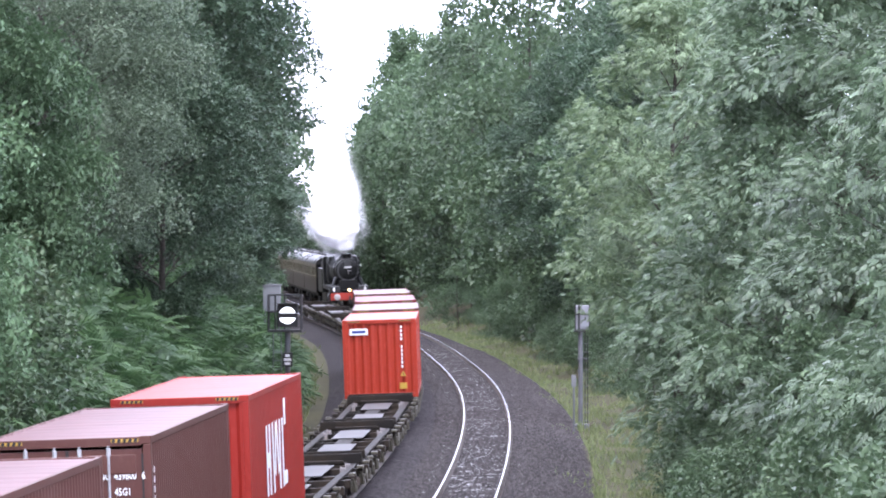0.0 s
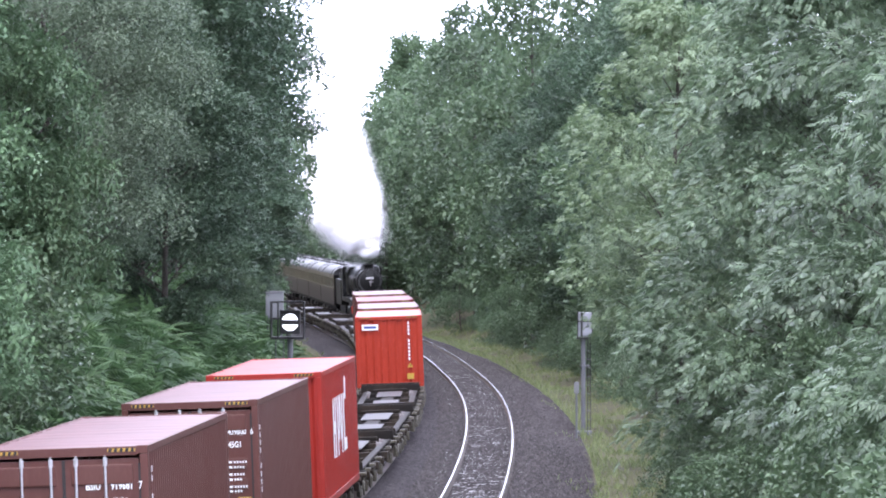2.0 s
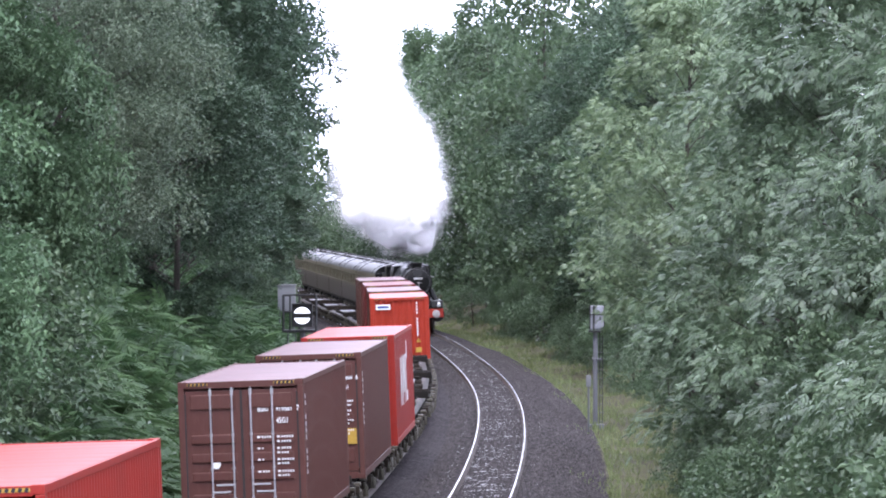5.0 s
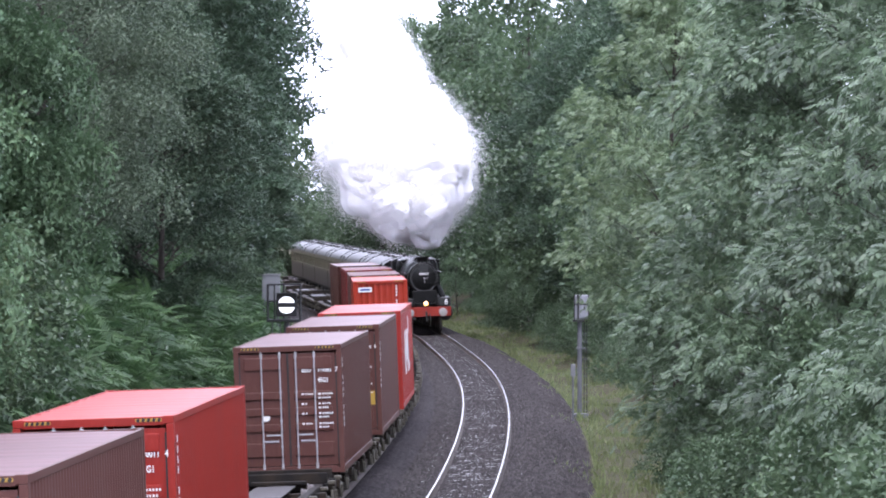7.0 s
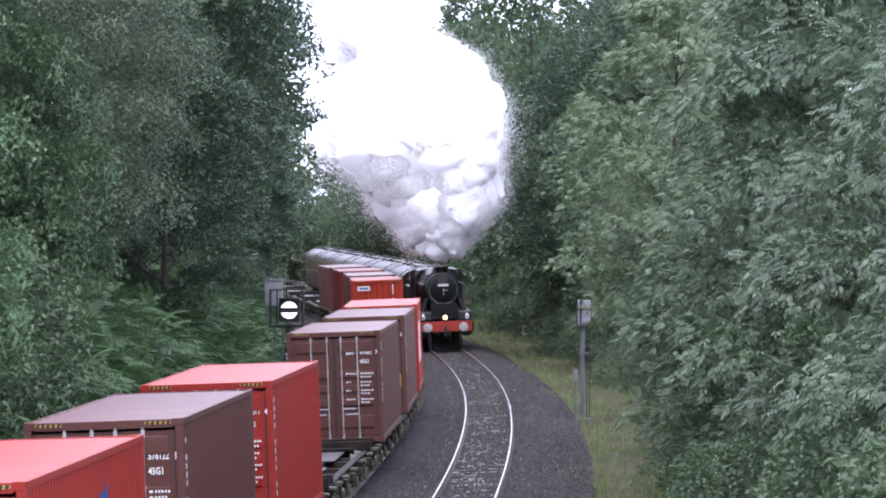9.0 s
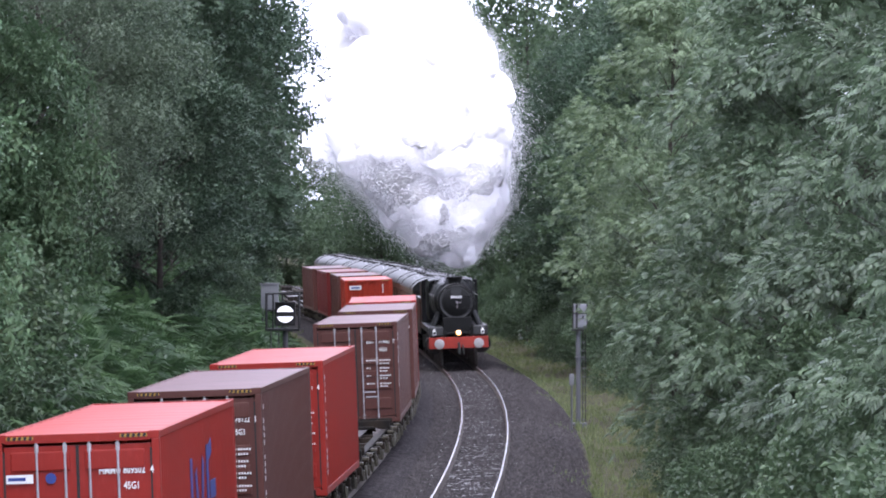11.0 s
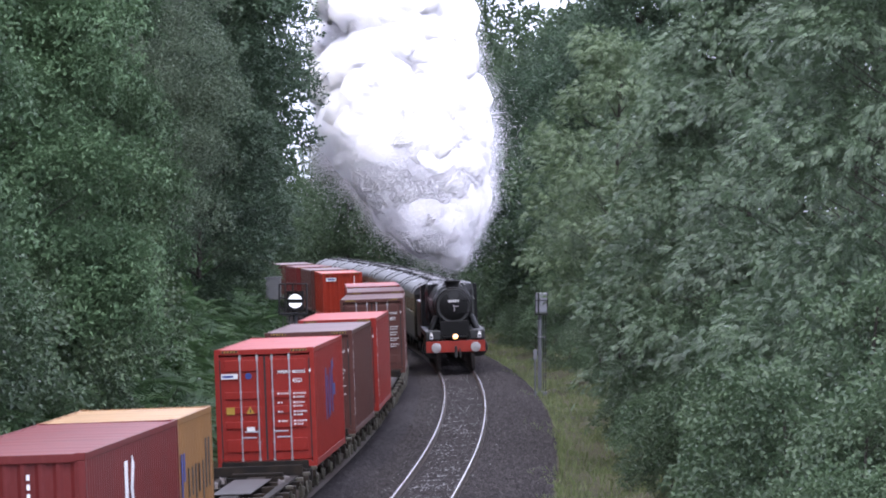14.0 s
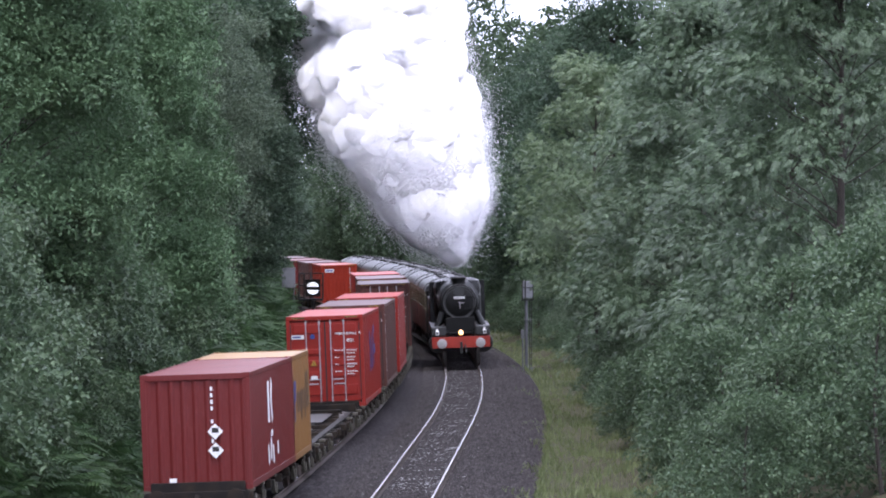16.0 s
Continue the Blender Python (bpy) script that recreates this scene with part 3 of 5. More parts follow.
    for i, y in enumerate(np.arange(40, 186, 4.2)):
        spots.append((float(UP(y)) + 8.0 + 0.8 * math.sin(i * 1.9), float(y), i * 57 % 360, 0.75 + 0.25 * math.sin(i * 2.7), 1.0))
        if y < 110:
            spots.append((float(UP(y)) + 11 + 1.5 * math.sin(i * 2.9), float(y) + 2, i * 97 % 360, 1.0 + 0.3 * math.sin(i * 1.7), 1.0))
    for i, y in enumerate((96, 103, 110, 116, 123, 130, 138)):
        spots.append((float(UP(y)) + 6.3 + 0.5 * math.sin(i * 2.3), float(y), i * 77 % 360, 0.62 + 0.14 * math.sin(i * 1.7), 0.9))
    for i, y in enumerate(np.arange(116, 200, 6.0)):
        spots.append((float(DOWN(y)) - 12.2 - 0.8 * math.sin(i * 2.3), float(y), i * 61 % 360, 0.9 + 0.2 * math.sin(i * 1.3), 1.0))
    for i, y in enumerate(np.arange(30, 104, 3.6)):
        spots.append((float(DOWN(y)) - 6.0 - 0.7 * math.sin(i * 1.9), float(y), i * 57 % 360, 1.05 + 0.25 * math.sin(i * 2.7), 1.0))
    for i, y in enumerate(np.arange(196, 300, 9.0)):
        spots.append((float(DOWN(y)) - 6.4 - 0.5 * math.sin(i * 1.9), float(y), i * 71 % 360, 0.7 + 0.2 * math.sin(i * 2.7), 1.0))
    plant(shrub, spots, "shrubs along the line")
    random.seed(21)
    np.random.seed(21)
    # bracken on the left slope
    frond = [pinnate(9, 0.8, 0.26, 0.09, 0.45), pinnate(10, 0.95, 0.24, 0.08, 0.6), pinnate(8, 0.7, 0.22, 0.08, 0.3)]
    n = 17000
    y = np.random.uniform(44, 228, n)
    off = np.random.uniform(1.2, 7.2, n)
    x = DOWN(y) - 2.9 - off
    clump = np.sin(x * 1.9 + y * 0.7) + np.sin(y * 0.9 - x)
    z = ground_height(x, y) + np.random.uniform(0.05, 1.0, n) + 0.2 * clump
    a = np.random.uniform(0, 6.28, n)
    w = np.stack([np.cos(a) + 0.5, np.sin(a) - 0.5, np.random.uniform(0.1, 0.9, n)], -1)
    v, f = scatter(frond, np.stack([x, y, z], -1), w, np.random.uniform(0.7, 1.3, n), 0.4)
    tagged(new("bracken", mesh_from("bracken", v, f, FERN)), "dense green bracken covering the cutting slope", "fern", kind="stuff")
    # grass of the verges
    n = 42000
    y = 60 + 280 * np.random.rand(n) ** 1.2
    side = np.random.rand(n) < 0.8
    off = np.where(np.random.rand(n) < 0.1, 0.1 - 1.3 * np.maximum(0, np.sin(y * 0.31) * np.sin(y * 0.117 + 1)) * np.random.rand(n), np.random.uniform(0.05, 4.6, n))
    x = np.where(side, UP(y) + 3.15 + off, DOWN(y) - 3.0 - off * 0.5)
    z = np.where(off < 0.05, -0.62 - 0.25 * off, ground_height(x, y)) - 0.02
    k = np.random.uniform(0.12, 0.38, n) * (0.55 + 0.45 * np.sin(x * 1.3 + y * 0.35) ** 2)
    a = np.random.uniform(0, 6.28, n)
    wd = 0.014 + 0.02 * np.random.rand(n)
    dx, dy = np.cos(a), np.sin(a)
    lean = np.random.uniform(-0.5, 0.5, (n, 2)) * k[:, None]
    p = np.stack([x, y, z], -1)
    v = np.stack([p - np.stack([dx * wd, dy * wd, 0 * wd], -1), p + np.stack([dx * wd, dy * wd, 0 * wd], -1),
                  p + np.stack([lean[:, 0], lean[:, 1], k], -1)], 1).reshape(-1, 3)
    f = np.arange(3 * n).reshape(n, 3)
    tagged(new("verge_grass", mesh_from("verge_grass", v, f, GRASS)), "rough yellow-green grass on the trackside verges", "grass", kind="stuff")


make_ground()
make_ballast()
make_track()
make_plants()


# ---- the container train ----
FLOOR = 0.7616
DOWN_TIMES = [0, 3.5, 4, 6.5, 7, 7.5, 8, 8.5, 9, 11.5, 12, 12.5, 13, 13.5, 14, 14.5, 15, 15.5, 16]
DOWN_PLACE = [54.2, 84.7, 89.1, 109.0, 113.3, 117.4, 121.7, 126.0, 130.5, 148.4, 151.3, 153.8, 155.8, 157.5, 158.9, 160.3, 161.8, 163.4, 164.9]
UP_TIMES = [0, 3.5, 6.5, 7, 7.5, 8, 8.5, 9, 11.5, 12, 12.5, 13, 13.5, 14, 14.5, 15, 15.5, 16]
UP_PLACE = [343.0, 302.5, 268.6, 263.0, 257.7, 252.4, 247.3, 242.2, 214.5, 208.7, 202.8, 197.1, 191.5, 185.9, 180.0, 173.5, 166.5, 159.4]
DOWN_AT, UP_AT = course(DOWN_TIMES, DOWN_PLACE), course(UP_TIMES, UP_PLACE)
MOVING = []


def corrugated(bm, p0, along, out, length, z0, z1, period, depth, margin=0.16):
    """A ribbed steel wall from p0 along a direction, its ribs pressed inwards."""
    p0, along, out = Vector(p0), Vector(along), Vector(out)
    n = max(3, round((length - 2 * margin) / period))
    pr = (length - 2 * margin) / n
    pts = [(0, 0)]
    for i in range(n):
        b = margin + i * pr
        pts += [(b + pr * 0.08, 0), (b + pr * 0.3, -depth), (b + pr * 0.7, -depth), (b + pr * 0.92, 0)]
    pts.append((length, 0))
    low = [bm.verts.new(p0 + along * u + out * d + Vector((0, 0, z0))) for u, d in pts]
    top = [bm.verts.new(p0 + along * u + out * d + Vector((0, 0, z1))) for u, d in pts]
    for i in range(len(pts) - 1):
        bm.faces.new((low[i], low[i + 1], top[i + 1], top[i]))


def flat_text(text, size, x, y, z, side, parent, material=WHITE, upright=False, gap=1.05):
    """Lettering on a wall. side: 'rear' or 'right'. upright: one letter below the other."""
    turn = {"rear": Euler((radians(90), 0, 0)), "right": Euler((radians(90), 0, radians(90)))}[side]
    if upright:
        for i, ch in enumerate(text):
            if ch != " ":
                lettering("marking", ch, size, Matrix.LocRotScale((x, y, z - i * size * gap), turn, (0.9, 1, 1)), material, parent, 0.0)
    else:
        lettering("marking", text, size, Matrix.LocRotScale((x, y, z), turn, (0.72, 1, 1)), material, parent, 0.003)


def plate(bm, x, y, z, w, h, side="rear", rz=0.0):
    """A thin sticker on the rear or the right wall."""
    if side == "rear":
        m = Matrix.LocRotScale((x, y, z), Euler((0, rz, 0)), (w, 0.006, h))
    else:
        m = Matrix.LocRotScale((x, y, z), Euler((rz, 0, 0)), (0.006, w, h))
    bmesh.ops.create_cube(bm, size=1, matrix=m)


def make_container(label, paint, length, height, doors, post_paint=None, striped=True):
    """A shipping container: ribbed walls, corner posts and castings, roof, and doors with locking bars or a ribbed end."""
    root = tagged(new("shipping_container"), label, "shipping container", "containers on the train")
    w = 1.219
    for s in (-1, 1):
        bm = bmesh.new()
        corrugated(bm, (s * (w - 0.012), 0.08, 0), (0, 1, 0), (s, 0, 0), length - 0.16, 0.14, height - 0.1, 0.278, 0.024)
        part("side_wall", bm, paint, root)
        part("bottom_rail", shape((block, s * (w - 0.05), length / 2, 0.085, 0.1, length - 0.3, 0.15, 0.01)), post_paint or paint, root)
        part("top_rail", shape((block, s * (w - 0.03), length / 2, height - 0.06, 0.06, length - 0.3, 0.1, 0.008)), paint, root)
        for y in (0.06, length - 0.06):
            part("corner_post", shape((block, s * (w - 0.06), y, height / 2, 0.12, 0.115, height - 0.24, 0.012)), post_paint or paint, root)
            for z in (0.06, height - 0.06):
                part("corner_casting", shape((block, s * (w - 0.082), y + (0.03 if y < 1 else -0.03), z, 0.165, 0.18, 0.12, 0.012)), post_paint or paint, root)
    bm = bmesh.new()
    n = round(length / 0.55)
    rows = []
    for i in range(n * 4 + 1):
        y = 0.05 + (length - 0.1) * i / (n * 4)
        z = height - (0.012 if i % 4 in (1, 2) else 0.026)
        rows.append([bm.verts.new((x, y, z - 0.008 * (abs(x) > 1.1) + 0.006 * math.sin(i * 0.7 + x))) for x in (-w + 0.03, -0.6, 0, 0.6, w - 0.03)])
    for a, b in zip(rows, rows[1:]):
        for i in range(4):
            bm.faces.new((a[i], a[i + 1], b[i + 1], b[i]))
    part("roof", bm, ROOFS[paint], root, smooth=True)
    part("floor_panel", shape((block, 0, length / 2, 0.13, 2 * w - 0.2, length - 0.2, 0.05)), STEEL_DARK, root)
    for y in (0.05, length - 0.05):
        part("header", shape((block, 0, y, height - 0.075, 2 * w - 0.3, 0.1, 0.13, 0.01)), paint, root)
        part("sill", shape((block, 0, y, 0.085, 2 * w - 0.3, 0.1, 0.16, 0.01)), paint, root)
    bm = bmesh.new()
    corrugated(bm, (w - 0.1, length - 0.03, 0), (-1, 0, 0), (0, 1, 0), 2 * w - 0.2, 0.14, height - 0.1, 0.26, 0.04, 0.05)
    part("front_wall", bm, paint, root)
    # hazard stripes over the rear
    for s in (-1, 1) if striped else ():
        strip_part = part("hazard_strip", shape((plate, s * 0.84, -0.004, height - 0.06, 0.4, 0.045)), YELLOW, root, "yellow and black warning strip")
        bm = bmesh.new()
        for i in range(5):
            plate(bm, s * 0.84 - 0.16 + 0.08 * i, -0.0085, height - 0.06, 0.044, 0.052, "rear", 0.5)
        part("stripe", bm, BLACK, strip_part)
    if not doors:
        bm = bmesh.new()
        corrugated(bm, (-w + 0.1, 0.02, 0), (1, 0, 0), (0, -1, 0), 2 * w - 0.2, 0.14, height - 0.1, 0.26, 0.04, 0.05)
        part("end_wall", bm, paint, root)
        return root
    for s in (-1, 1):
        bm = bmesh.new()
        block(bm, s * 0.55, 0.055, height / 2, 1.07, 0.04, height - 0.36, 0.008)
        door = part("door", bm, paint, root)
        for z, h in ((0.16, 0.18), (0.34, 0.1), (0.47, 0.1), (0.6, 0.1), (0.86, 0.16)):
            part("pressed_panel", shape((block, s * 0.55, 0.026, height * z * 0.96 + 0.1, 0.88, 0.05, height * h * 0.62, 0.024)), paint, door)
        part("seal", shape((block, s * 0.012, 0.048, height / 2, 0.022, 0.05, height - 0.36)), SEAL, door)
        for x in (0.18, 0.6):
            rodx = s * x
            bar = part("locking_bar", shape((rod, (rodx, 0.0, 0.13), (rodx, 0.0, height - 0.13), 0.019, None, 10)), ZINC, door, "galvanised locking bar")
            for z in (0.17, 0.62, 1.2, 1.85, height - 0.22):
                part("bar_guide", shape((block, rodx, 0.014, z, 0.06, 0.035, 0.05 if 0.3 < z < height - 0.4 else 0.12, 0.006)), ZINC, door)
            z = 0.74 + (0.14 if x < 0.5 else 0)
            part("handle", shape((block, rodx - s * 0.17 * (1 if x > 0.5 else -1), -0.012, z, 0.36, 0.02, 0.035, 0.006)), ZINC, door)
    for s in (-1, 1):
        part("hinge_line", shape((block, s * (w - 0.13), 0.02, height / 2, 0.03, 0.03, height - 0.5)), SEAL, root)
    return root


def data_lines(root, height, x0=0.12, y=0.014):
    """The small print on a right-hand door, as bars."""
    for z, left, right in ((1.79, 0.26, 0.3), (1.7, 0.0, 0.27), (1.57, 0.13, 0.29), (1.48, 0.0, 0.24), (1.35, 0.1, 0.3), (1.27, 0.0, 0.22), (1.12, 0.24, 0.31), (1.04, 0.0, 0.2)):
        for x, w in ((x0 + 0.2, left), (x0 + 0.58, right)):
            k = 0.0
            while k < w - 0.02:
                step = 0.05 if (k * 100) % 3 else 0.075
                part("printed_line", shape((plate, x + k, y - 0.016, z * height / 2.9, step - 0.02, 0.038)), WHITE, root)
                k += step


def board(name, x, y, z, w, h, material, root, side="rear", label="", rz=0.0):
    return part(name, shape((plate, x, y, z, w, h, side, rz)), material, root, label)


def triangle(x, y, z, s, material, root, label):
    bm = bmesh.new()
    v = [bm.verts.new((x + a * s, y + d, z + b * s)) for d in (0, 0.006) for a, b in ((-0.5, -0.4), (0.5, -0.4), (0, 0.5))]
    bm.faces.new((v[0], v[1], v[2]))
    bm.faces.new((v[5], v[4], v[3]))
    for i in range(3):
        bm.faces.new((v[i], v[(i + 1) % 3], v[3 + (i + 1) % 3], v[3 + i]))
    sign = part("warning_triangle", bm, material, root, label)
    part("symbol", shape((plate, x, y - 0.004, z - 0.05 * s, 0.06 * s + 0.01, 0.4 * s)), BLACK, sign)


def dashes(root, x, z0, z1, count, y0):
    """Unreadable small white writing down the right wall's rear edge."""
    step = (z1 - z0) / count
    for i in range(count):
        if (i * 7) % 5 != 3:
            part("writing_bar", shape((plate, x, y0, z0 + step * (i + 0.5), 0.1, step * 0.66, "right")), WHITE, root)


def ride(ob, offset, length, lift, line=DOWN):
    MOVING.append((ob, offset, length, lift, line))


def load_containers():
    h, q = 2.896, 2.591
    b = make_container("brown shipping container with closed ribbed doors and white lettering", BROWN, 12.192, h, True)
    for t, x in (("BSIU", 0.31), ("919681", 0.67), ("7", 1.07)):
        flat_text(t, 0.15, x, 0.012 if x < 1 else -0.004, 2.28, "rear", b)
    flat_text("45G1", 0.15, 0.67, 0.012, 2.05, "rear", b)
    data_lines(b, h)
    part("round_label", shape((rod, (-0.52, 0.02, 1.28), (-0.52, 0.008, 1.28), 0.085, None, 16)), WHITE, b)
    dashes(b, 1.211, 1.0, 2.6, 12, 0.5)
    ride(b, 0.0, 12.192, FLOOR)
    t_ = make_container("brown shipping container with closed doors, white codes and a yellow plate", BROWN, 12.192, h, True)
    for t, x in (("TCNU", 0.31), ("439800", 0.67), ("6", 1.07)):
        flat_text(t, 0.15, x, 0.012 if x < 1 else -0.004, 2.28, "rear", t_)
    flat_text("45G1", 0.15, 0.67, 0.012, 2.05, "rear", t_)
    data_lines(t_, h)
    board("yellow_plate", 0.93, 0.0, 0.98, 0.24, 0.36, YELLOW, t_, label="yellow data plate")
    dashes(t_, 1.211, 1.2, 2.6, 10, 0.4)
    ride(t_, 18.04, 12.192, FLOOR)
    hm = make_container("bright red shipping container with a ribbed end and white side lettering", RED, 12.192, h, False)
    flat_text("HMMU612233 2", 0.145, 0.72, -0.024, 2.62, "rear", hm, upright=True, gap=1.12)
    triangle(0.8, -0.026, 0.78, 0.28, YELLOW, hm, "yellow warning triangle")
    board("yellow_plate", 0.8, -0.024, 0.4, 0.26, 0.2, YELLOW, hm)
    for i, (y, z, w, d, r) in enumerate(((3.6, 1.55, 0.28, 1.3, 0), (4.25, 1.55, 0.28, 1.3, 0), (3.92, 1.55, 0.7, 0.28, 0), (5.0, 1.55, 0.26, 1.3, 0.1), (5.5, 1.7, 0.26, 1.0, -0.3),
                                         (6.0, 1.7, 0.26, 1.0, 0.3), (6.5, 1.55, 0.28, 1.3, -0.1), (7.2, 1.55, 0.28, 1.3, 0), (7.7, 1.05, 0.8, 0.26, 0), (7.8, 2.3, 0.4, 0.5, 0))):
        board("logo_bar", 1.211, y, z, w, d, WHITE, hm, "right", "white logo bar", r)
    ride(hm, 34.04, 12.192, FLOOR)
    r = make_container("red shipping container with closed doors and white codes", RED, 12.192, h, True)
    for t, x in (("00011", 0.72), ("4", 1.07)):
        flat_text(t, 0.15, x, 0.012 if x < 1 else -0.004, 2.28, "rear", r)
    flat_text("5G1", 0.15, 0.72, 0.012, 2.05, "rear", r)
    data_lines(r, h)
    dashes(r, 1.211, 0.4, 2.6, 14, 0.5)
    ride(r, -37.74, 12.192, FLOOR)
    n = make_container("dull brown shipping container with ribbed sides and closed doors", BROWN, 12.192, h, True)
    for t, x in (("578122", 0.67), ("1", 1.07)):
        flat_text(t, 0.15, x, 0.012 if x < 1 else -0.004, 2.28, "rear", n)
    flat_text("45G1", 0.15, 0.67, 0.012, 2.05, "rear", n)
    data_lines(n, h)
    dashes(n, 1.211, 0.5, 2.6, 16, 0.45)
    ride(n, -54.0, 12.192, FLOOR)
    e = make_container("bright red shipping container with closed doors, stickers and blue side letters", RED, 12.192, h, True)
    for t, x in (("HMMU", 0.31), ("809502", 0.67), ("4", 1.07)):
        flat_text(t, 0.15, x, 0.012 if x < 1 else -0.004, 2.28, "rear", e)
    flat_text("45G1", 0.15, 0.67, 0.012, 2.05, "rear", e)
    data_lines(e, h)
    sg = board("white_sign", -0.86, 0.0, 2.24, 0.4, 0.13, WHITE, e, label="white sticker with dark bars")
    part("sign_bar", shape((plate, -0.9, -0.005, 2.24, 0.26, 0.05)), BLUE, sg)
    part("blue_label", shape((rod, (-0.4, 0.02, 2.24), (-0.4, -0.002, 2.24), 0.08, None, 16)), BLUE, e)
    triangle(-0.38, 0.0, 1.4, 0.2, YELLOW, e, "yellow warning triangle")
    board("yellow_plate", -0.86, 0.0, 1.4, 0.2, 0.18, YELLOW, e)
    board("white_label", -0.38, 0.0, 0.95, 0.2, 0.1, WHITE, e)
    for y, z, w, d, rr in ((4.6, 1.6, 0.35, 1.3, 0.0), (5.5, 1.5, 0.3, 1.1, 0.35), (6.3, 1.6, 0.3, 1.2, -0.35), (7.2, 1.7, 0.35, 1.3, 0.0), (8.0, 1.6, 0.9, 0.3, 0.0), (7.6, 2.25, 0.6, 0.25, 0.2)):
        board("logo_bar", 1.211, y, z, w, d, BLUE, e, "right", "faded blue logo bar", rr)
    ride(e, -71.63, 12.192, FLOOR)
    k = make_container("dark red shipping container with a ribbed end and hazard diamonds", MAROON, 12.192, q, False, None, False)
    for i in range(11):
        if i != 4:
            board("writing_bar", 0.36, -0.024, 2.25 - 0.145 * i, 0.05, 0.085, WHITE, k)
    for z in (1.3, 0.88):
        d = board("hazard_diamond", 0.42, -0.026, z, 0.25, 0.25, WHITE, k, label="white hazard diamond", rz=radians(45))
        part("symbol", shape((plate, 0.42, -0.031, z + 0.03, 0.15, 0.11)), BLACK, d)
    board("white_label", -0.55, -0.026, 0.16, 0.16, 0.26, WHITE, k)
    for y, z, w, d, rr in ((4.9, 1.75, 0.4, 0.95, 0), (5.7, 1.95, 0.3, 0.6, -0.5), (5.7, 1.55, 0.3, 0.6, 0.5), (5.6, 1.0, 0.5, 0.14, 0), (4.6, 0.55, 0.3, 0.45, 0.3), (5.3, 0.65, 0.3, 0.5, -0.3), (5.9, 0.5, 0.3, 0.4, 0.2),
                           (7.2, 0.6, 0.3, 0.3, 0)):
        board("logo_bar", 1.211, y, z, w, d, WHITE, k, "right", "white logo bar", rr)
    ride(k, -119.3, 12.192, FLOOR)
    tn = make_container("tan yellow shipping container with dark blue side lettering", TAN, 6.058, q, False, None, False)
    for i, (y, z, d, m) in enumerate(((0.55, 1.45, 1.0, BLUE), (0.95, 1.7, 0.5, BLUE), (1.7, 1.4, 0.5, SEAL), (2.35, 1.4, 0.5, SEAL), (2.95, 1.3, 0.75, SEAL), (3.6, 1.4, 0.5, SEAL),
                                      (4.25, 1.3, 0.75, SEAL), (4.85, 1.6, 0.9, SEAL), (5.4, 1.6, 0.9, SEAL))):
        board("logo_bar", 1.211, y, z, 0.22, d, m, tn, "right", "dark lettering bar")
    ride(tn, -107.05, 6.058, FLOOR)
    c = make_container("orange-red shipping container with a ribbed end and a white sign", ORANGE, 12.192, q, False)
    for i in range(11):
        if i != 4:
            board("writing_bar", 0.72, -0.024, 2.32 - 0.13 * i, 0.06, 0.085, WHITE, c)
    sg = board("white_sign", -0.68, -0.026, 2.2, 0.6, 0.21, WHITE, c, label="white sign with a dark bar")
    part("sign_bar", shape((plate, -0.68, -0.031, 2.2, 0.45, 0.09)), BLUE, sg)
    triangle(0.74, -0.026, 0.78, 0.2, YELLOW, c, "yellow warning triangle")
    board("yellow_plate", 0.74, -0.024, 0.38, 0.24, 0.2, YELLOW, c)
    ride(c, 111.5, 12.192, FLOOR)
    # dark boxes; the shade on their left sides is also put into the paint
    for off, paint, word in ((128.8, BROWN, "brown shipping container with ribbed walls"), (146.2, MAROON, "dark red shipping container with ribbed walls"), (163.6, BROWN, "dark brown shipping container with ribbed walls")):
        ride(make_container(word, paint, 12.192, q, False), off, 12.192, FLOOR)


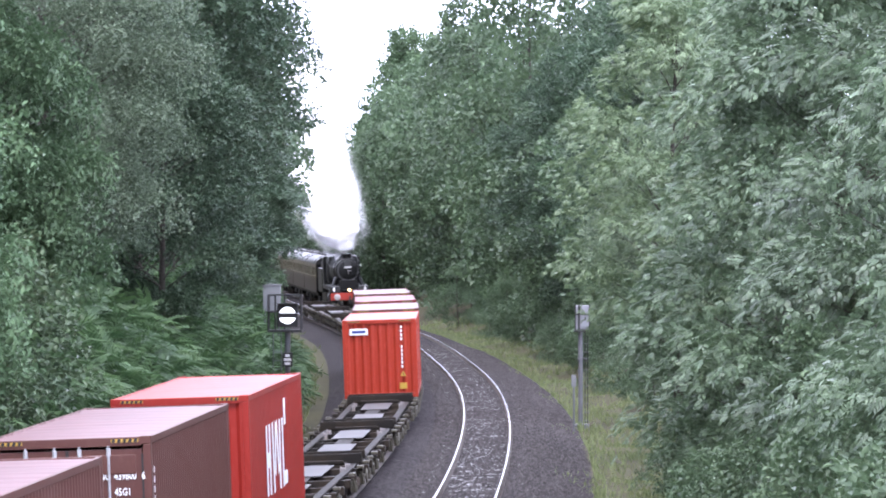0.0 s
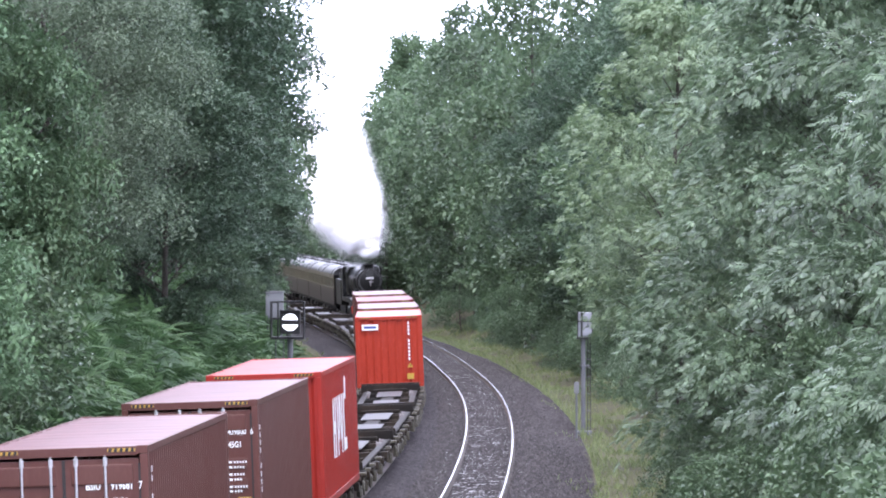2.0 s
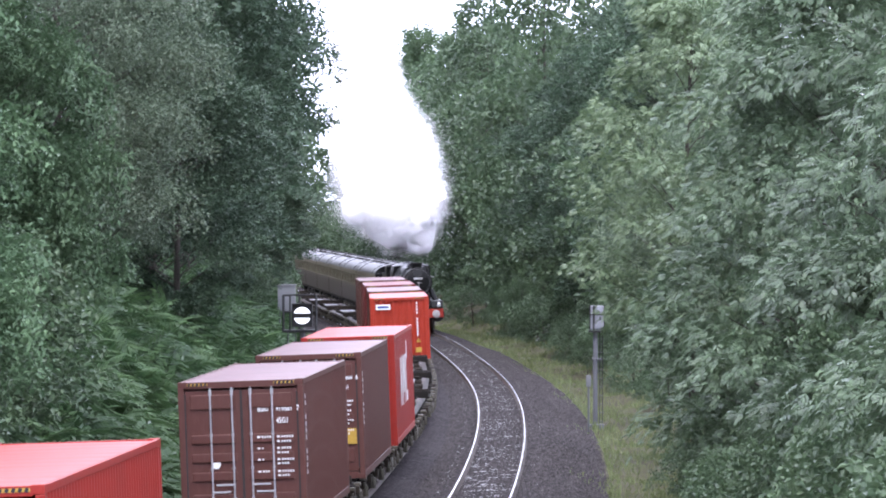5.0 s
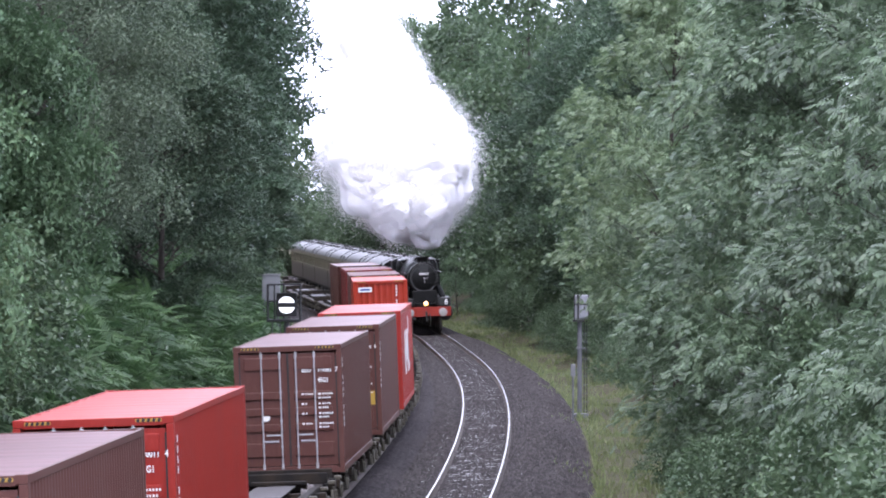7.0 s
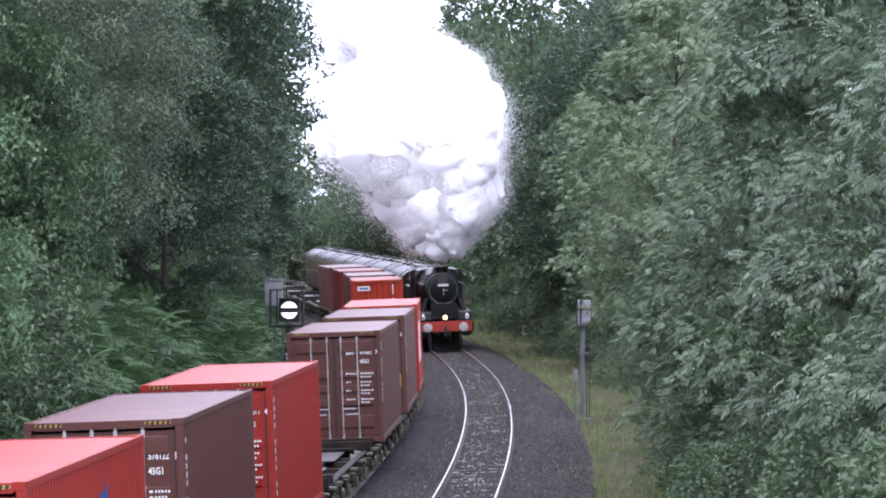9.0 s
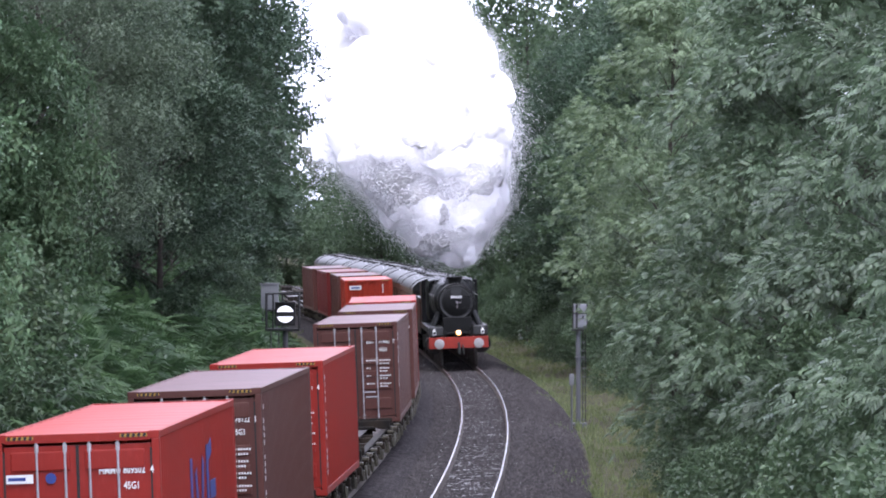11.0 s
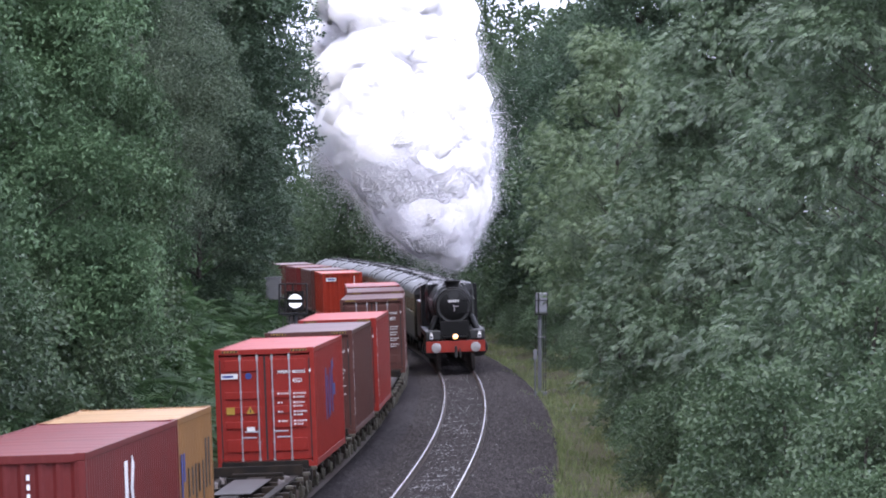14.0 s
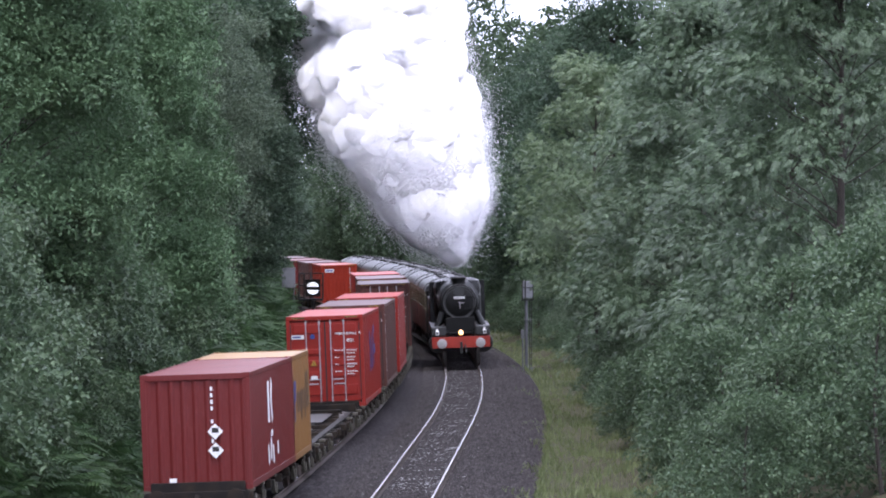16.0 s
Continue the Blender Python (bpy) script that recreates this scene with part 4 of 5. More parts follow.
def make_wagon(length):
    """A bare container flat: side sills, spine, cross beams, deck plates, headstocks, buffers and two bogies."""
    root = tagged(new("container_wagon"), "dirty steel container flat wagon with open frame deck", "railway wagon", "wagons of the container train")
    top = FLOOR - 0.02
    for s in (-1, 1):
        part("side_sill", shape((block, s * 0.86, length / 2, top - 0.05, 0.18, length - 0.5, 0.05, 0.008), (block, s * 0.86, length / 2, top - 0.2, 0.03, length - 0.6, 0.34), (block, s * 0.86, length / 2, top - 0.36, 0.16, length - 0.8, 0.03)),
             STEEL_DARK, root)
    part("spine", shape((block, 0, length / 2, top - 0.12, 0.42, length - 0.5, 0.2, 0.01)), STEEL_DARK, root)
    beam = None
    n = int((length - 1.2) / 2.3)
    for i in range(n + 1):
        m = pose(0, 0.6 + (length - 1.2) * i / n + 0.22 * math.sin(i * 2.3), top - 0.1 - 0.03 * (i % 2))
        if beam is None:
            beam = part("cross_beam", shape((block, 0, 0, 0, 2.3, 0.2, 0.14, 0.012), (block, 1.14, 0, -0.02, 0.16, 0.3, 0.2, 0.03), (block, -1.14, 0, -0.02, 0.16, 0.3, 0.2, 0.03)), STEEL_DARK, root, at=m)
        else:
            same_part(beam, root, m)
    platep = None
    for y, l in ((length * 0.29, length * 0.34), (length * 0.77, length * 0.26)):
        part("deck_plate", shape((block, 0.02, y, top + 0.004, 0.86, l, 0.02, 0.004)), DECK_PLATE, root, "worn pale steel deck plate")
    lock = None
    for y in (0.7, 3.2, 6.6, length - 6.6, length - 3.2, length - 0.7):
        for s in (-1, 1):
            m = pose(s * 1.16, y, top + 0.015)
            if lock is None:
                lock = part("container_lock", shape((block, 0, 0, 0, 0.16, 0.2, 0.07, 0.012), (rod, (0.02, 0, -0.1), (0.06, 0.03, -0.42), 0.03, None, 8), (block, 0.03, 0.12, -0.3, 0.14, 0.1, 0.26, 0.02)), OLIVE, root, "dull olive container lock", at=m)
            else:
                same_part(lock, root, m)
    buf = None
    for y, e in ((0.2, -1), (length - 0.2, 1)):
        part("headstock", shape((block, 0, y, top - 0.16, 2.3, 0.14, 0.36, 0.02)), STEEL_DARK, root)
        part("bulkhead", shape((block, 0, y - e * 0.3, top + 0.1, 2.1, 0.1, 0.24, 0.02), (block, 0, y - e * 0.45, top + 0.02, 1.2, 0.3, 0.08, 0.02)), STEEL_DARK, root)
        part("coupling", shape((rod, (0, y, top - 0.1), (0, y + e * 0.5, top - 0.16), 0.07), (block, 0, y + e * 0.4, top - 0.25, 0.2, 0.12, 0.3, 0.03)), STEEL_DARK, root)
        for s in (-1, 1):
            m = pose(s * 0.87, y, top - 0.1, 0, 0, 0 if e > 0 else 180)
            if buf is None:
                buf = part("buffer", shape((turned, [(-0.0, 0.11), (0.18, 0.1), (0.18, 0.06), (0.3, 0.06), (0.3, 0.19), (0.34, 0.19), (0.345, 0.05)], "y", 14)), STEEL_DARK, root, at=m)
            else:
                same_part(buf, root, m)
        part("hand_brake", shape((turned, [(-0.02, 0.17), (0.0, 0.19), (0.02, 0.17)], "x", 14, (1.2, y - e * 1.1, top - 0.3)), (rod, (1.0, y - e * 1.1, top - 0.3), (1.22, y - e * 1.1, top - 0.3), 0.02)), OLIVE, root, "dull olive brake wheel")
    bog = None
    for y in (2.5, length - 2.5):
        m = pose(0, y, 0)
        bogie = part("bogie", shape((block, 0.98, 0, 0.46, 0.12, 2.5, 0.16, 0.03), (block, -0.98, 0, 0.46, 0.12, 2.5, 0.16, 0.03), (block, 0, 0, 0.42, 1.9, 0.4, 0.2, 0.03),
                                    (block, 0.98, 0, 0.32, 0.16, 0.7, 0.26, 0.04), (block, -0.98, 0, 0.32, 0.16, 0.7, 0.26, 0.04)), STEEL_DARK, root, at=m)
        for yy in (-0.95, 0.95):
            for s in (-1, 1):
                wm = pose(s * 0.76, yy, 0.385)
                if bog is None:
                    bog = part("wheel", shape((turned, [(-0.065, 0.41), (-0.045, 0.41), (-0.04, 0.385), (0.065, 0.38), (0.065, 0.32), (0.03, 0.3), (0.03, 0.14), (0.08, 0.12), (0.1, 0.1)], "x", 22)), WHEEL, bogie, at=wm)
                    box_ = part("axlebox", shape((block, 0, 0, 0, 0.16, 0.26, 0.26, 0.04), (rod, (0.05, 0.2, 0.1), (0.05, 0.2, -0.12), 0.07), (rod, (0.05, -0.2, 0.1), (0.05, -0.2, -0.12), 0.07)), WHEEL, bogie, at=pose(s * 1.02, yy, 0.4))
                else:
                    same_part(bog, bogie, wm)
                    same_part(box_, bogie, pose(s * 1.02, yy, 0.4))
    bm = bmesh.new()
    for i in range(6):
        y = length * (0.3 + 0.08 * i)
        block(bm, 0.7, y, 0.42, 0.3, 0.5, 0.28, 0.03)
        rod(bm, (-0.6, y - 0.3, 0.4), (0.6, y + 0.2, 0.36), 0.03)
    rod(bm, (-0.5, length * 0.3, 0.45), (-0.5, length * 0.7, 0.45), 0.16, None, 14)
    part("brake_gear", bm, STEEL_DARK, root)
    return root


def load_wagons():
    short = make_wagon(17.0)
    starts = [-2.6 + 17.6 * i for i in (0, 1, 2, -1, -2, -3, -4)]
    for i, s in enumerate(starts + [109.6, 127.2, 144.8, 162.4]):
        ride(short if i == 0 else copy_thing(short, Matrix.Identity(4)), s, 17.0, 0.0)
    long_ = make_wagon(19.2)
    for i, s in enumerate((50.2, 70.0, 89.8, 180.0, 199.8, 219.6, 239.4, 259.2, -119.9)):
        ride(long_ if i == 0 else copy_thing(long_, Matrix.Identity(4)), s, 19.2, 0.0)
    ride(make_wagon(24.4), -98.8, 24.4, 0.0)


# ---- the steam train ----
def make_engine():
    """A black ten-wheeled steam engine: its front is at y = 0 and it reaches back along +y."""
    root = tagged(new("steam_locomotive"), "black steam locomotive with a red buffer beam and lit headlamp", "locomotive")
    zc = 2.86
    part("buffer_beam", shape((block, 0, 0.3, 1.1, 2.6, 0.06, 0.5, 0.012)), BEAM_RED, root, "red buffer beam")
    part("smokebox", shape((turned, [(1.5, 0.78), (1.52, 0.82), (3.2, 0.82), (3.22, 0.8)], "y", 36, (0, 0, zc))), SMOKEBOX, root, smooth=False)
    door = part("smokebox_door", shape((turned, [(1.36, 0.02), (1.37, 0.25), (1.41, 0.46), (1.46, 0.62), (1.5, 0.68), (1.52, 0.7)], "y", 36, (0, 0, zc))), SMOKEBOX, root)
    part("door_ring", shape((turned, [(1.47, 0.7), (1.45, 0.73), (1.49, 0.75), (1.51, 0.75)], "y", 36, (0, 0, zc))), ENGINE_GREY, door)
    part("door_handle", shape((rod, (0, 1.34, zc), (0, 1.24, zc), 0.035), (block, 0.02, 1.26, zc - 0.12, 0.03, 0.03, 0.3, 0.01), (block, 0.1, 1.3, zc - 0.02, 0.24, 0.03, 0.03, 0.01)), BUFFER_FACE, door)
    for z in (0.24, -0.3):
        part("hinge_strap", shape((block, 0.33, 1.4, zc + z, 0.7, 0.04, 0.06, 0.01)), SMOKEBOX, door)
    nb = part("number_board", shape((block, 0, 1.31, zc + 0.22, 0.56, 0.03, 0.16, 0.01)), BLACK, door)
    bm = bmesh.new()
    for i in range(5):
        block(bm, -0.2 + 0.1 * i, 1.292, zc + 0.22, 0.065, 0.008, 0.11)
    part("number_bar", bm, WHITE, nb)
    hb = part("headboard", shape((turned, [(1.33, 0.24), (1.36, 0.24)], "y", 28, (0, 0, zc + 0.5))), ENGINE_GREY, door, "dark round headboard")
    part("chimney", shape((turned, [(3.45, 0.4), (3.52, 0.34), (3.62, 0.29), (3.86, 0.3), (3.92, 0.36), (3.97, 0.36), (3.98, 0.24), (3.7, 0.22)], "z", 26, (0, 2.35, 0))), SMOKEBOX, root, smooth=True)
    part("boiler", shape((turned, [(3.2, 0.8), (5.6, 0.9), (8.2, 1.0)], "y", 36, (0, 0, zc + 0.02))), ENGINE, root, smooth=True)
    for y in (3.3, 4.7, 6.0, 7.4):
        r = 0.806 + (y - 3.2) * 0.041
        part("boiler_band", shape((turned, [(y, r), (y + 0.01, r + 0.012), (y + 0.06, r + 0.012), (y + 0.07, r)], "y", 36, (0, 0, zc + 0.02))), ENGINE_GREY, root)
    part("dome", shape((turned, [(3.6, 0.42), (3.75, 0.36), (3.88, 0.3), (3.94, 0.16), (3.95, 0.02)], "z", 24, (0, 5.6, 0))), ENGINE, root, smooth=True)
    part("firebox", shape((block, 0, 9.2, 2.85, 2.2, 2.1, 2.0, 0.4)), ENGINE, root)
    for s in (-1, 1):
        part("cab_side", shape((block, s * 1.26, 11.0, 2.65, 0.06, 1.6, 2.1, 0.01), (block, s * 0.97, 10.2, 2.65, 0.58, 0.05, 2.1)), ENGINE, root)
        part("cab_window", shape((block, s * 0.98, 10.165, 3.2, 0.36, 0.02, 0.5, 0.04)), GLASS, root)
    bm = bmesh.new()
    rows = []
    for y in (10.1, 12.2):
        rows.append([bm.verts.new((1.33 * math.sin(a), y, 2.85 + 1.08 * math.cos(a))) for a in np.linspace(-1.25, 1.25, 13)])
    for i in range(12):
        bm.faces.new((rows[0][i], rows[0][i + 1], rows[1][i + 1], rows[1][i]))
    roof = part("cab_roof", bm, ENGINE_GREY, root)
    roof.modifiers.new("thick", "SOLIDIFY").thickness = 0.05
    for s in (-1, 1):
        part("running_plate", shape((block, s * 1.05, 6.6, 1.78, 0.55, 9.6, 0.06, 0.01), (block, s * 1.3, 6.6, 1.66, 0.04, 9.6, 0.22)), ENGINE, root)
        part("front_step_plate", shape((block, s * 0.98, 0.95, 1.6, 0.66, 1.25, 0.42, 0.06)), ENGINE_GREY, root, "dark grey curved front footplate")
        part("cylinder", shape((turned, [(1.2, 0.4), (1.25, 0.43), (2.5, 0.43), (2.55, 0.4)], "y", 22, (s * 1.02, 0, 1.02)), (block, s * 1.02, 1.9, 1.45, 0.62, 1.1, 0.4, 0.1)), ENGINE, root)
        part("steam_pipe", shape((rod, (s * 0.75, 2.4, 2.4), (s * 1.05, 2.3, 1.7), 0.16)), ENGINE, root)
        part("handrail", shape((rod, (s * 0.94, 1.6, zc + 0.28), (s * 1.02, 9.8, zc + 0.3), 0.018, None, 8)), BUFFER_FACE, root)
        part("front_frame", shape((block, s * 0.55, 1.6, 1.2, 0.05, 2.6, 0.8)), SMOKEBOX, root)
        buf = part("buffer", shape((turned, [(0.3, 0.17), (0.26, 0.15), (0.08, 0.12), (-0.05, 0.09), (-0.1, 0.09)], "y", 20, (s * 0.864, 0, 1.06))), SMOKEBOX, root)
        part("buffer_head", shape((turned, [(-0.1, 0.2), (-0.13, 0.22), (-0.155, 0.2), (-0.17, 0.02)], "y", 24, (s * 0.864, 0, 1.06))), BUFFER_FACE, buf, "pale worn buffer face")
        lamp = part("lamp", shape((block, s * 1.06, 0.22, 1.55, 0.15, 0.16, 0.2, 0.02), (rod, (s * 1.06, 0.22, 1.64), (s * 1.06, 0.22, 1.74), 0.05, 0.03)), LAMP_WHITE, root, "white oil lamp")
        part("lens", shape((rod, (s * 1.06, 0.14, 1.55), (s * 1.06, 0.12, 1.55), 0.05)), GLASS, lamp)
        part("guard_iron", shape((block, s * 0.75, 0.55, 0.4, 0.05, 0.12, 0.6, 0.01)), ENGINE_GREY, root)
        part("step", shape((block, s * 1.2, 3.1, 0.75, 0.22, 0.3, 0.04), (block, s * 1.2, 3.22, 1.2, 0.2, 0.03, 0.95)), ENGINE, root)
        part("injector_pipe", shape((rod, (s * 1.22, 3.2, 1.62), (s * 1.16, 9.5, 1.5), 0.035, None, 8)), ENGINE_GREY, root)
    head = part("headlamp", shape((rod, (0, 0.2, 1.53), (0, 0.34, 1.53), 0.13, 0.1, 20), (block, 0, 0.3, 1.42, 0.1, 0.1, 0.12)), SMOKEBOX, root)
    part("lens", shape((turned, [(0.2, 0.115), (0.18, 0.08), (0.17, 0.01)], "y", 18, (0, 0, 1.53))), HEADLIGHT, head, "glowing amber headlamp lens")
    part("coupling_hook", shape((rod, (0, 0.3, 1.08), (0, 0.02, 1.08), 0.05), (block, 0, 0.06, 0.86, 0.12, 0.05, 0.5, 0.02), (rod, (0.18, 0.26, 1.0), (0.2, 0.2, 0.6), 0.035)), ENGINE_GREY, root)
    part("front_plate", shape((block, 0, 0.95, 1.5, 1.3, 1.25, 0.06, 0.01), (block, 0, 1.35, 1.85, 1.3, 0.1, 0.7, 0.04)), SMOKEBOX, root)
    part("saddle", shape((block, 0, 2.35, 1.7, 1.2, 1.5, 0.6, 0.1)), SMOKEBOX, root)
    wheels = (("bogie_wheel", 0.5, (1.3, 3.2)), ("driving_wheel", 0.91, (4.9, 7.0, 9.2)))
    for name, r, ys in wheels:
        for y in ys:
            for s in (-1, 1):
                bm = bmesh.new()
                turned(bm, [(-0.07, r + 0.03), (-0.04, r + 0.03), (-0.03, r), (0.07, r - 0.01), (0.07, r - 0.08), (0.0, r - 0.09)], "x", 28, (s * 0.76, y, r))
                wheel = part(name, bm, WHEEL, root)
                for a in range(12):
                    an = a * math.pi / 6
                    part("spoke", shape((rod, (s * 0.76, y, r), (s * 0.76, y + (r - 0.06) * math.cos(an), r + (r - 0.06) * math.sin(an)), 0.03, None, 6)), WHEEL, wheel)
    for s in (-1, 1):
        part("coupling_rod", shape((block, s * 0.9, 7.05, 0.6, 0.05, 4.5, 0.12, 0.02)), BUFFER_FACE, root)
    return root


def make_tender():
    root = tagged(new("tender"), "black tender piled with coal behind the engine", "tender")
    part("tank", shape((block, 0, 3.4, 2.05, 2.6, 6.4, 1.7, 0.06)), ENGINE, root)
    bm = bmesh.new()
    for s in (-1, 1):
        block(bm, s * 1.1, 2.6, 3.05, 0.05, 4.4, 0.45, 0.01, 0, 0)
    part("coal_rail", bm, ENGINE, root)
    bm = bmesh.new()
    random.seed(4)
    for i in range(90):
        s = random.uniform(0.1, 0.24)
        bmesh.ops.create_icosphere(bm, subdivisions=1, radius=s, matrix=pose(random.uniform(-0.95, 0.95), random.uniform(0.6, 4.6), random.uniform(2.9, 3.2), random.uniform(0, 90), random.uniform(0, 90)))
    part("coal", bm, SMOKEBOX, root)
    part("frame", shape((block, 1.0, 3.4, 0.85, 0.06, 6.6, 0.7), (block, -1.0, 3.4, 0.85, 0.06, 6.6, 0.7)), ENGINE, root)
    for y in (1.1, 3.3, 5.5):
        for s in (-1, 1):
            part("wheel", shape((turned, [(-0.07, 0.66), (-0.04, 0.66), (-0.03, 0.63), (0.07, 0.62), (0.07, 0.5)], "x", 24, (s * 0.76, y, 0.63))), WHEEL, root)
    return root


def make_coach():
    """A bogie coach with a curved grey roof, cream upper and umber lower panels."""
    root = tagged(new("railway_coach"), "cream and umber railway coach with a curved grey roof", "railway coach", "coaches of the steam train")
    length = 19.9
    bm = bmesh.new()
    rows = []
    for y in (0, length):
        rows.append([bm.verts.new((1.42 * math.sin(a) ** 1 if abs(a) < 1.5 else 1.42 * (1 if a > 0 else -1), y, 3.12 + 0.62 * math.cos(a))) for a in np.linspace(-1.571, 1.571, 17)])
    for p, q in zip(rows, rows[1:]):
        for i in range(16):
            bm.faces.new((p[i], p[i + 1], q[i + 1], q[i]))
    bm.faces.new(rows[0])
    bm.faces.new(rows[-1])
    part("roof", bm, ROOF_GREY, root, "weathered grey roof", True)
    vent = part("roof_vent", shape((block, 0, 0, 0, 0.34, 0.5, 0.16, 0.04)), SMOKEBOX, root, at=pose(0.42, 1.2, 3.72))
    for i in range(1, 9):
        same_part(vent, root, pose(0.42 * (-1) ** i, 1.2 + 2.18 * i, 3.72))
    bm = bmesh.new()
    pts = [(1.44 * math.sin(a), 0, 3.12 + 0.64 * math.cos(a)) for a in np.linspace(-1.5, 1.5, 9)]
    for p, q in zip(pts, pts[1:]):
        rod(bm, p, q, 0.03, None, 6)
    rib = part("roof_rib", bm, ENGINE_GREY, root, at=pose(0, 2.5, 0))
    same_part(rib, root, pose(0, 16.0, 0))
    for s in (-1, 1):
        part("lower_panel", shape((block, s * 1.39, length / 2, 1.6, 0.07, length, 1.05, 0.02)), UMBER, root, "dark umber lower panel")
        part("waist_panel", shape((block, s * 1.39, length / 2, 2.19, 0.06, length, 0.16, 0.01), (block, s * 1.39, length / 2, 3.02, 0.06, length, 0.26, 0.01)), CREAM, root, "cream panel")
        win = pil = None
        for i in range(9):
            y = 1.45 + 2.125 * i
            m = pose(s * 1.385, y, 2.58)
            if win is None:
                win = part("window", shape((block, 0, 0, 0, 0.03, 1.3, 0.64, 0.01)), GLASS, root, at=m)
                pil = part("pillar", shape((block, 0, 0, 0, 0.06, 0.85, 0.64, 0.01)), CREAM, root, at=pose(s * 1.39, y + 1.062, 2.58))
            else:
                same_part(win, root, m)
                same_part(pil, root, pose(s * 1.39, min(y + 1.062, length - 0.4), 2.58))
        part("pillar", shape((block, s * 1.39, 0.4, 2.58, 0.06, 0.8, 0.64, 0.01)), CREAM, root)
        part("solebar", shape((block, s * 1.25, length / 2, 0.98, 0.08, length, 0.22)), SMOKEBOX, root)
    for y in (0.04, length - 0.04):
        part("end_wall", shape((block, 0, y, 2.1, 2.76, 0.08, 2.05, 0.02), (block, 0, y, 2.15, 0.9, 0.3, 2.1, 0.04)), SMOKEBOX, root)
    part("floor_pan", shape((block, 0, length / 2, 1.05, 2.6, length - 0.1, 0.1)), SMOKEBOX, root)
    for e in (-1, 1):
        part("battery_box", shape((block, -0.7 * e, length / 2 + 1.5 * e, 0.75, 0.9, 1.6, 0.5, 0.05)), SMOKEBOX, root)
    for y in (2.9, length - 2.9):
        bogie = part("bogie", shape((block, 1.05, y, 0.6, 0.14, 3.2, 0.3, 0.05), (block, -1.05, y, 0.6, 0.14, 3.2, 0.3, 0.05), (block, 0, y, 0.6, 2.0, 0.5, 0.25)), SMOKEBOX, root)
        for yy in (-1.28, 1.28):
            for s in (-1, 1):
                part("wheel", shape((turned, [(-0.07, 0.48), (-0.04, 0.48), (-0.03, 0.455), (0.07, 0.45), (0.07, 0.3)], "x", 20, (s * 0.76, y + yy, 0.455))), WHEEL, bogie)
    return root


def make_steam_train():
    ride(make_engine(), 0.0, 12.3, 0.0, UP)
    ride(make_tender(), 12.4, 6.8, 0.0, UP)
    coach = make_coach()
    for i in range(6):
        ride(coach if i == 0 else copy_thing(coach, Matrix.Identity(4)), 19.7 + 20.3 * i, 19.9, 0.0, UP)


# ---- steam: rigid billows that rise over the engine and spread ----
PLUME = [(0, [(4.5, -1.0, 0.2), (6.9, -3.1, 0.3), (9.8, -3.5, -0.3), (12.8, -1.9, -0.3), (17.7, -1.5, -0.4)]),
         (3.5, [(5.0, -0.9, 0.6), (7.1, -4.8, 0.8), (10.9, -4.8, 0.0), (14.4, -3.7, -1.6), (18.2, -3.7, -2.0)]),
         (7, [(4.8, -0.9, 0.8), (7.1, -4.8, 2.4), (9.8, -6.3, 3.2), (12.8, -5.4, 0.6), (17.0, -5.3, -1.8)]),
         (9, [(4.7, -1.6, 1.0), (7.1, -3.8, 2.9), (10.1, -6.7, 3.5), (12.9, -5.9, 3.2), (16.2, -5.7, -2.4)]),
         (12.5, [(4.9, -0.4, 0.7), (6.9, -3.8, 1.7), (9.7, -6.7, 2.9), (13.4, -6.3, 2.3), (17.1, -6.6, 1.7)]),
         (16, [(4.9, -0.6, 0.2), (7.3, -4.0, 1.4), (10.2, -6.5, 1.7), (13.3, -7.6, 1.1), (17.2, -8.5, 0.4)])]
PUFFS = []


def billow(seed, rough):
    """A cauliflower-like billow of radius about 1."""
    bm = bmesh.new()
    bmesh.ops.create_icosphere(bm, subdivisions=4, radius=1)
    for v in bm.verts:
        p = v.co.normalized()
        v.co = p * swell(p, seed, rough)
    return bm


def swell(p, seed, rough):
    """How far a billow bulges in the direction p."""
    o = Vector((seed * 7.3, seed * 3.1, seed * 5.7))
    return 0.85 + rough * sum(amp * (1 - 2 * abs(noise.noise(p * k + o))) for k, amp in ((1.1, 0.26), (2.3, 0.13), (4.8, 0.05)))


def droplets(seed, rough, count, inner, fall, flake):
    """A loose cloud of tiny flakes of vapour round a billow, thinning out to its edge."""
    rng = np.random.RandomState(seed)
    d = rng.randn(count, 3)
    d /= np.linalg.norm(d, axis=1, keepdims=True)
    bulge = np.array([swell(Vector(p), seed, rough) for p in d])
    r = bulge * (inner + fall * np.abs(rng.randn(count)))
    c = d * r[:, None]
    n = 0.6 * d + np.array([0, 0, 0.9]) + 0.3 * rng.randn(count, 3)
    n /= np.linalg.norm(n, axis=1, keepdims=True)
    p = np.cross(n, rng.randn(count, 3))
    p /= np.linalg.norm(p, axis=1, keepdims=True)
    q = np.cross(n, p)
    size = flake * rng.uniform(0.6, 1.4, (count, 1))
    e = np.stack([p * size, (-0.5 * p + 0.87 * q) * size, (-0.5 * p - 0.87 * q) * size], 1)
    return mesh_from("droplets", (c[:, None] + e).reshape(-1, 3), np.arange(3 * count).reshape(-1, 3), DROPLETS)


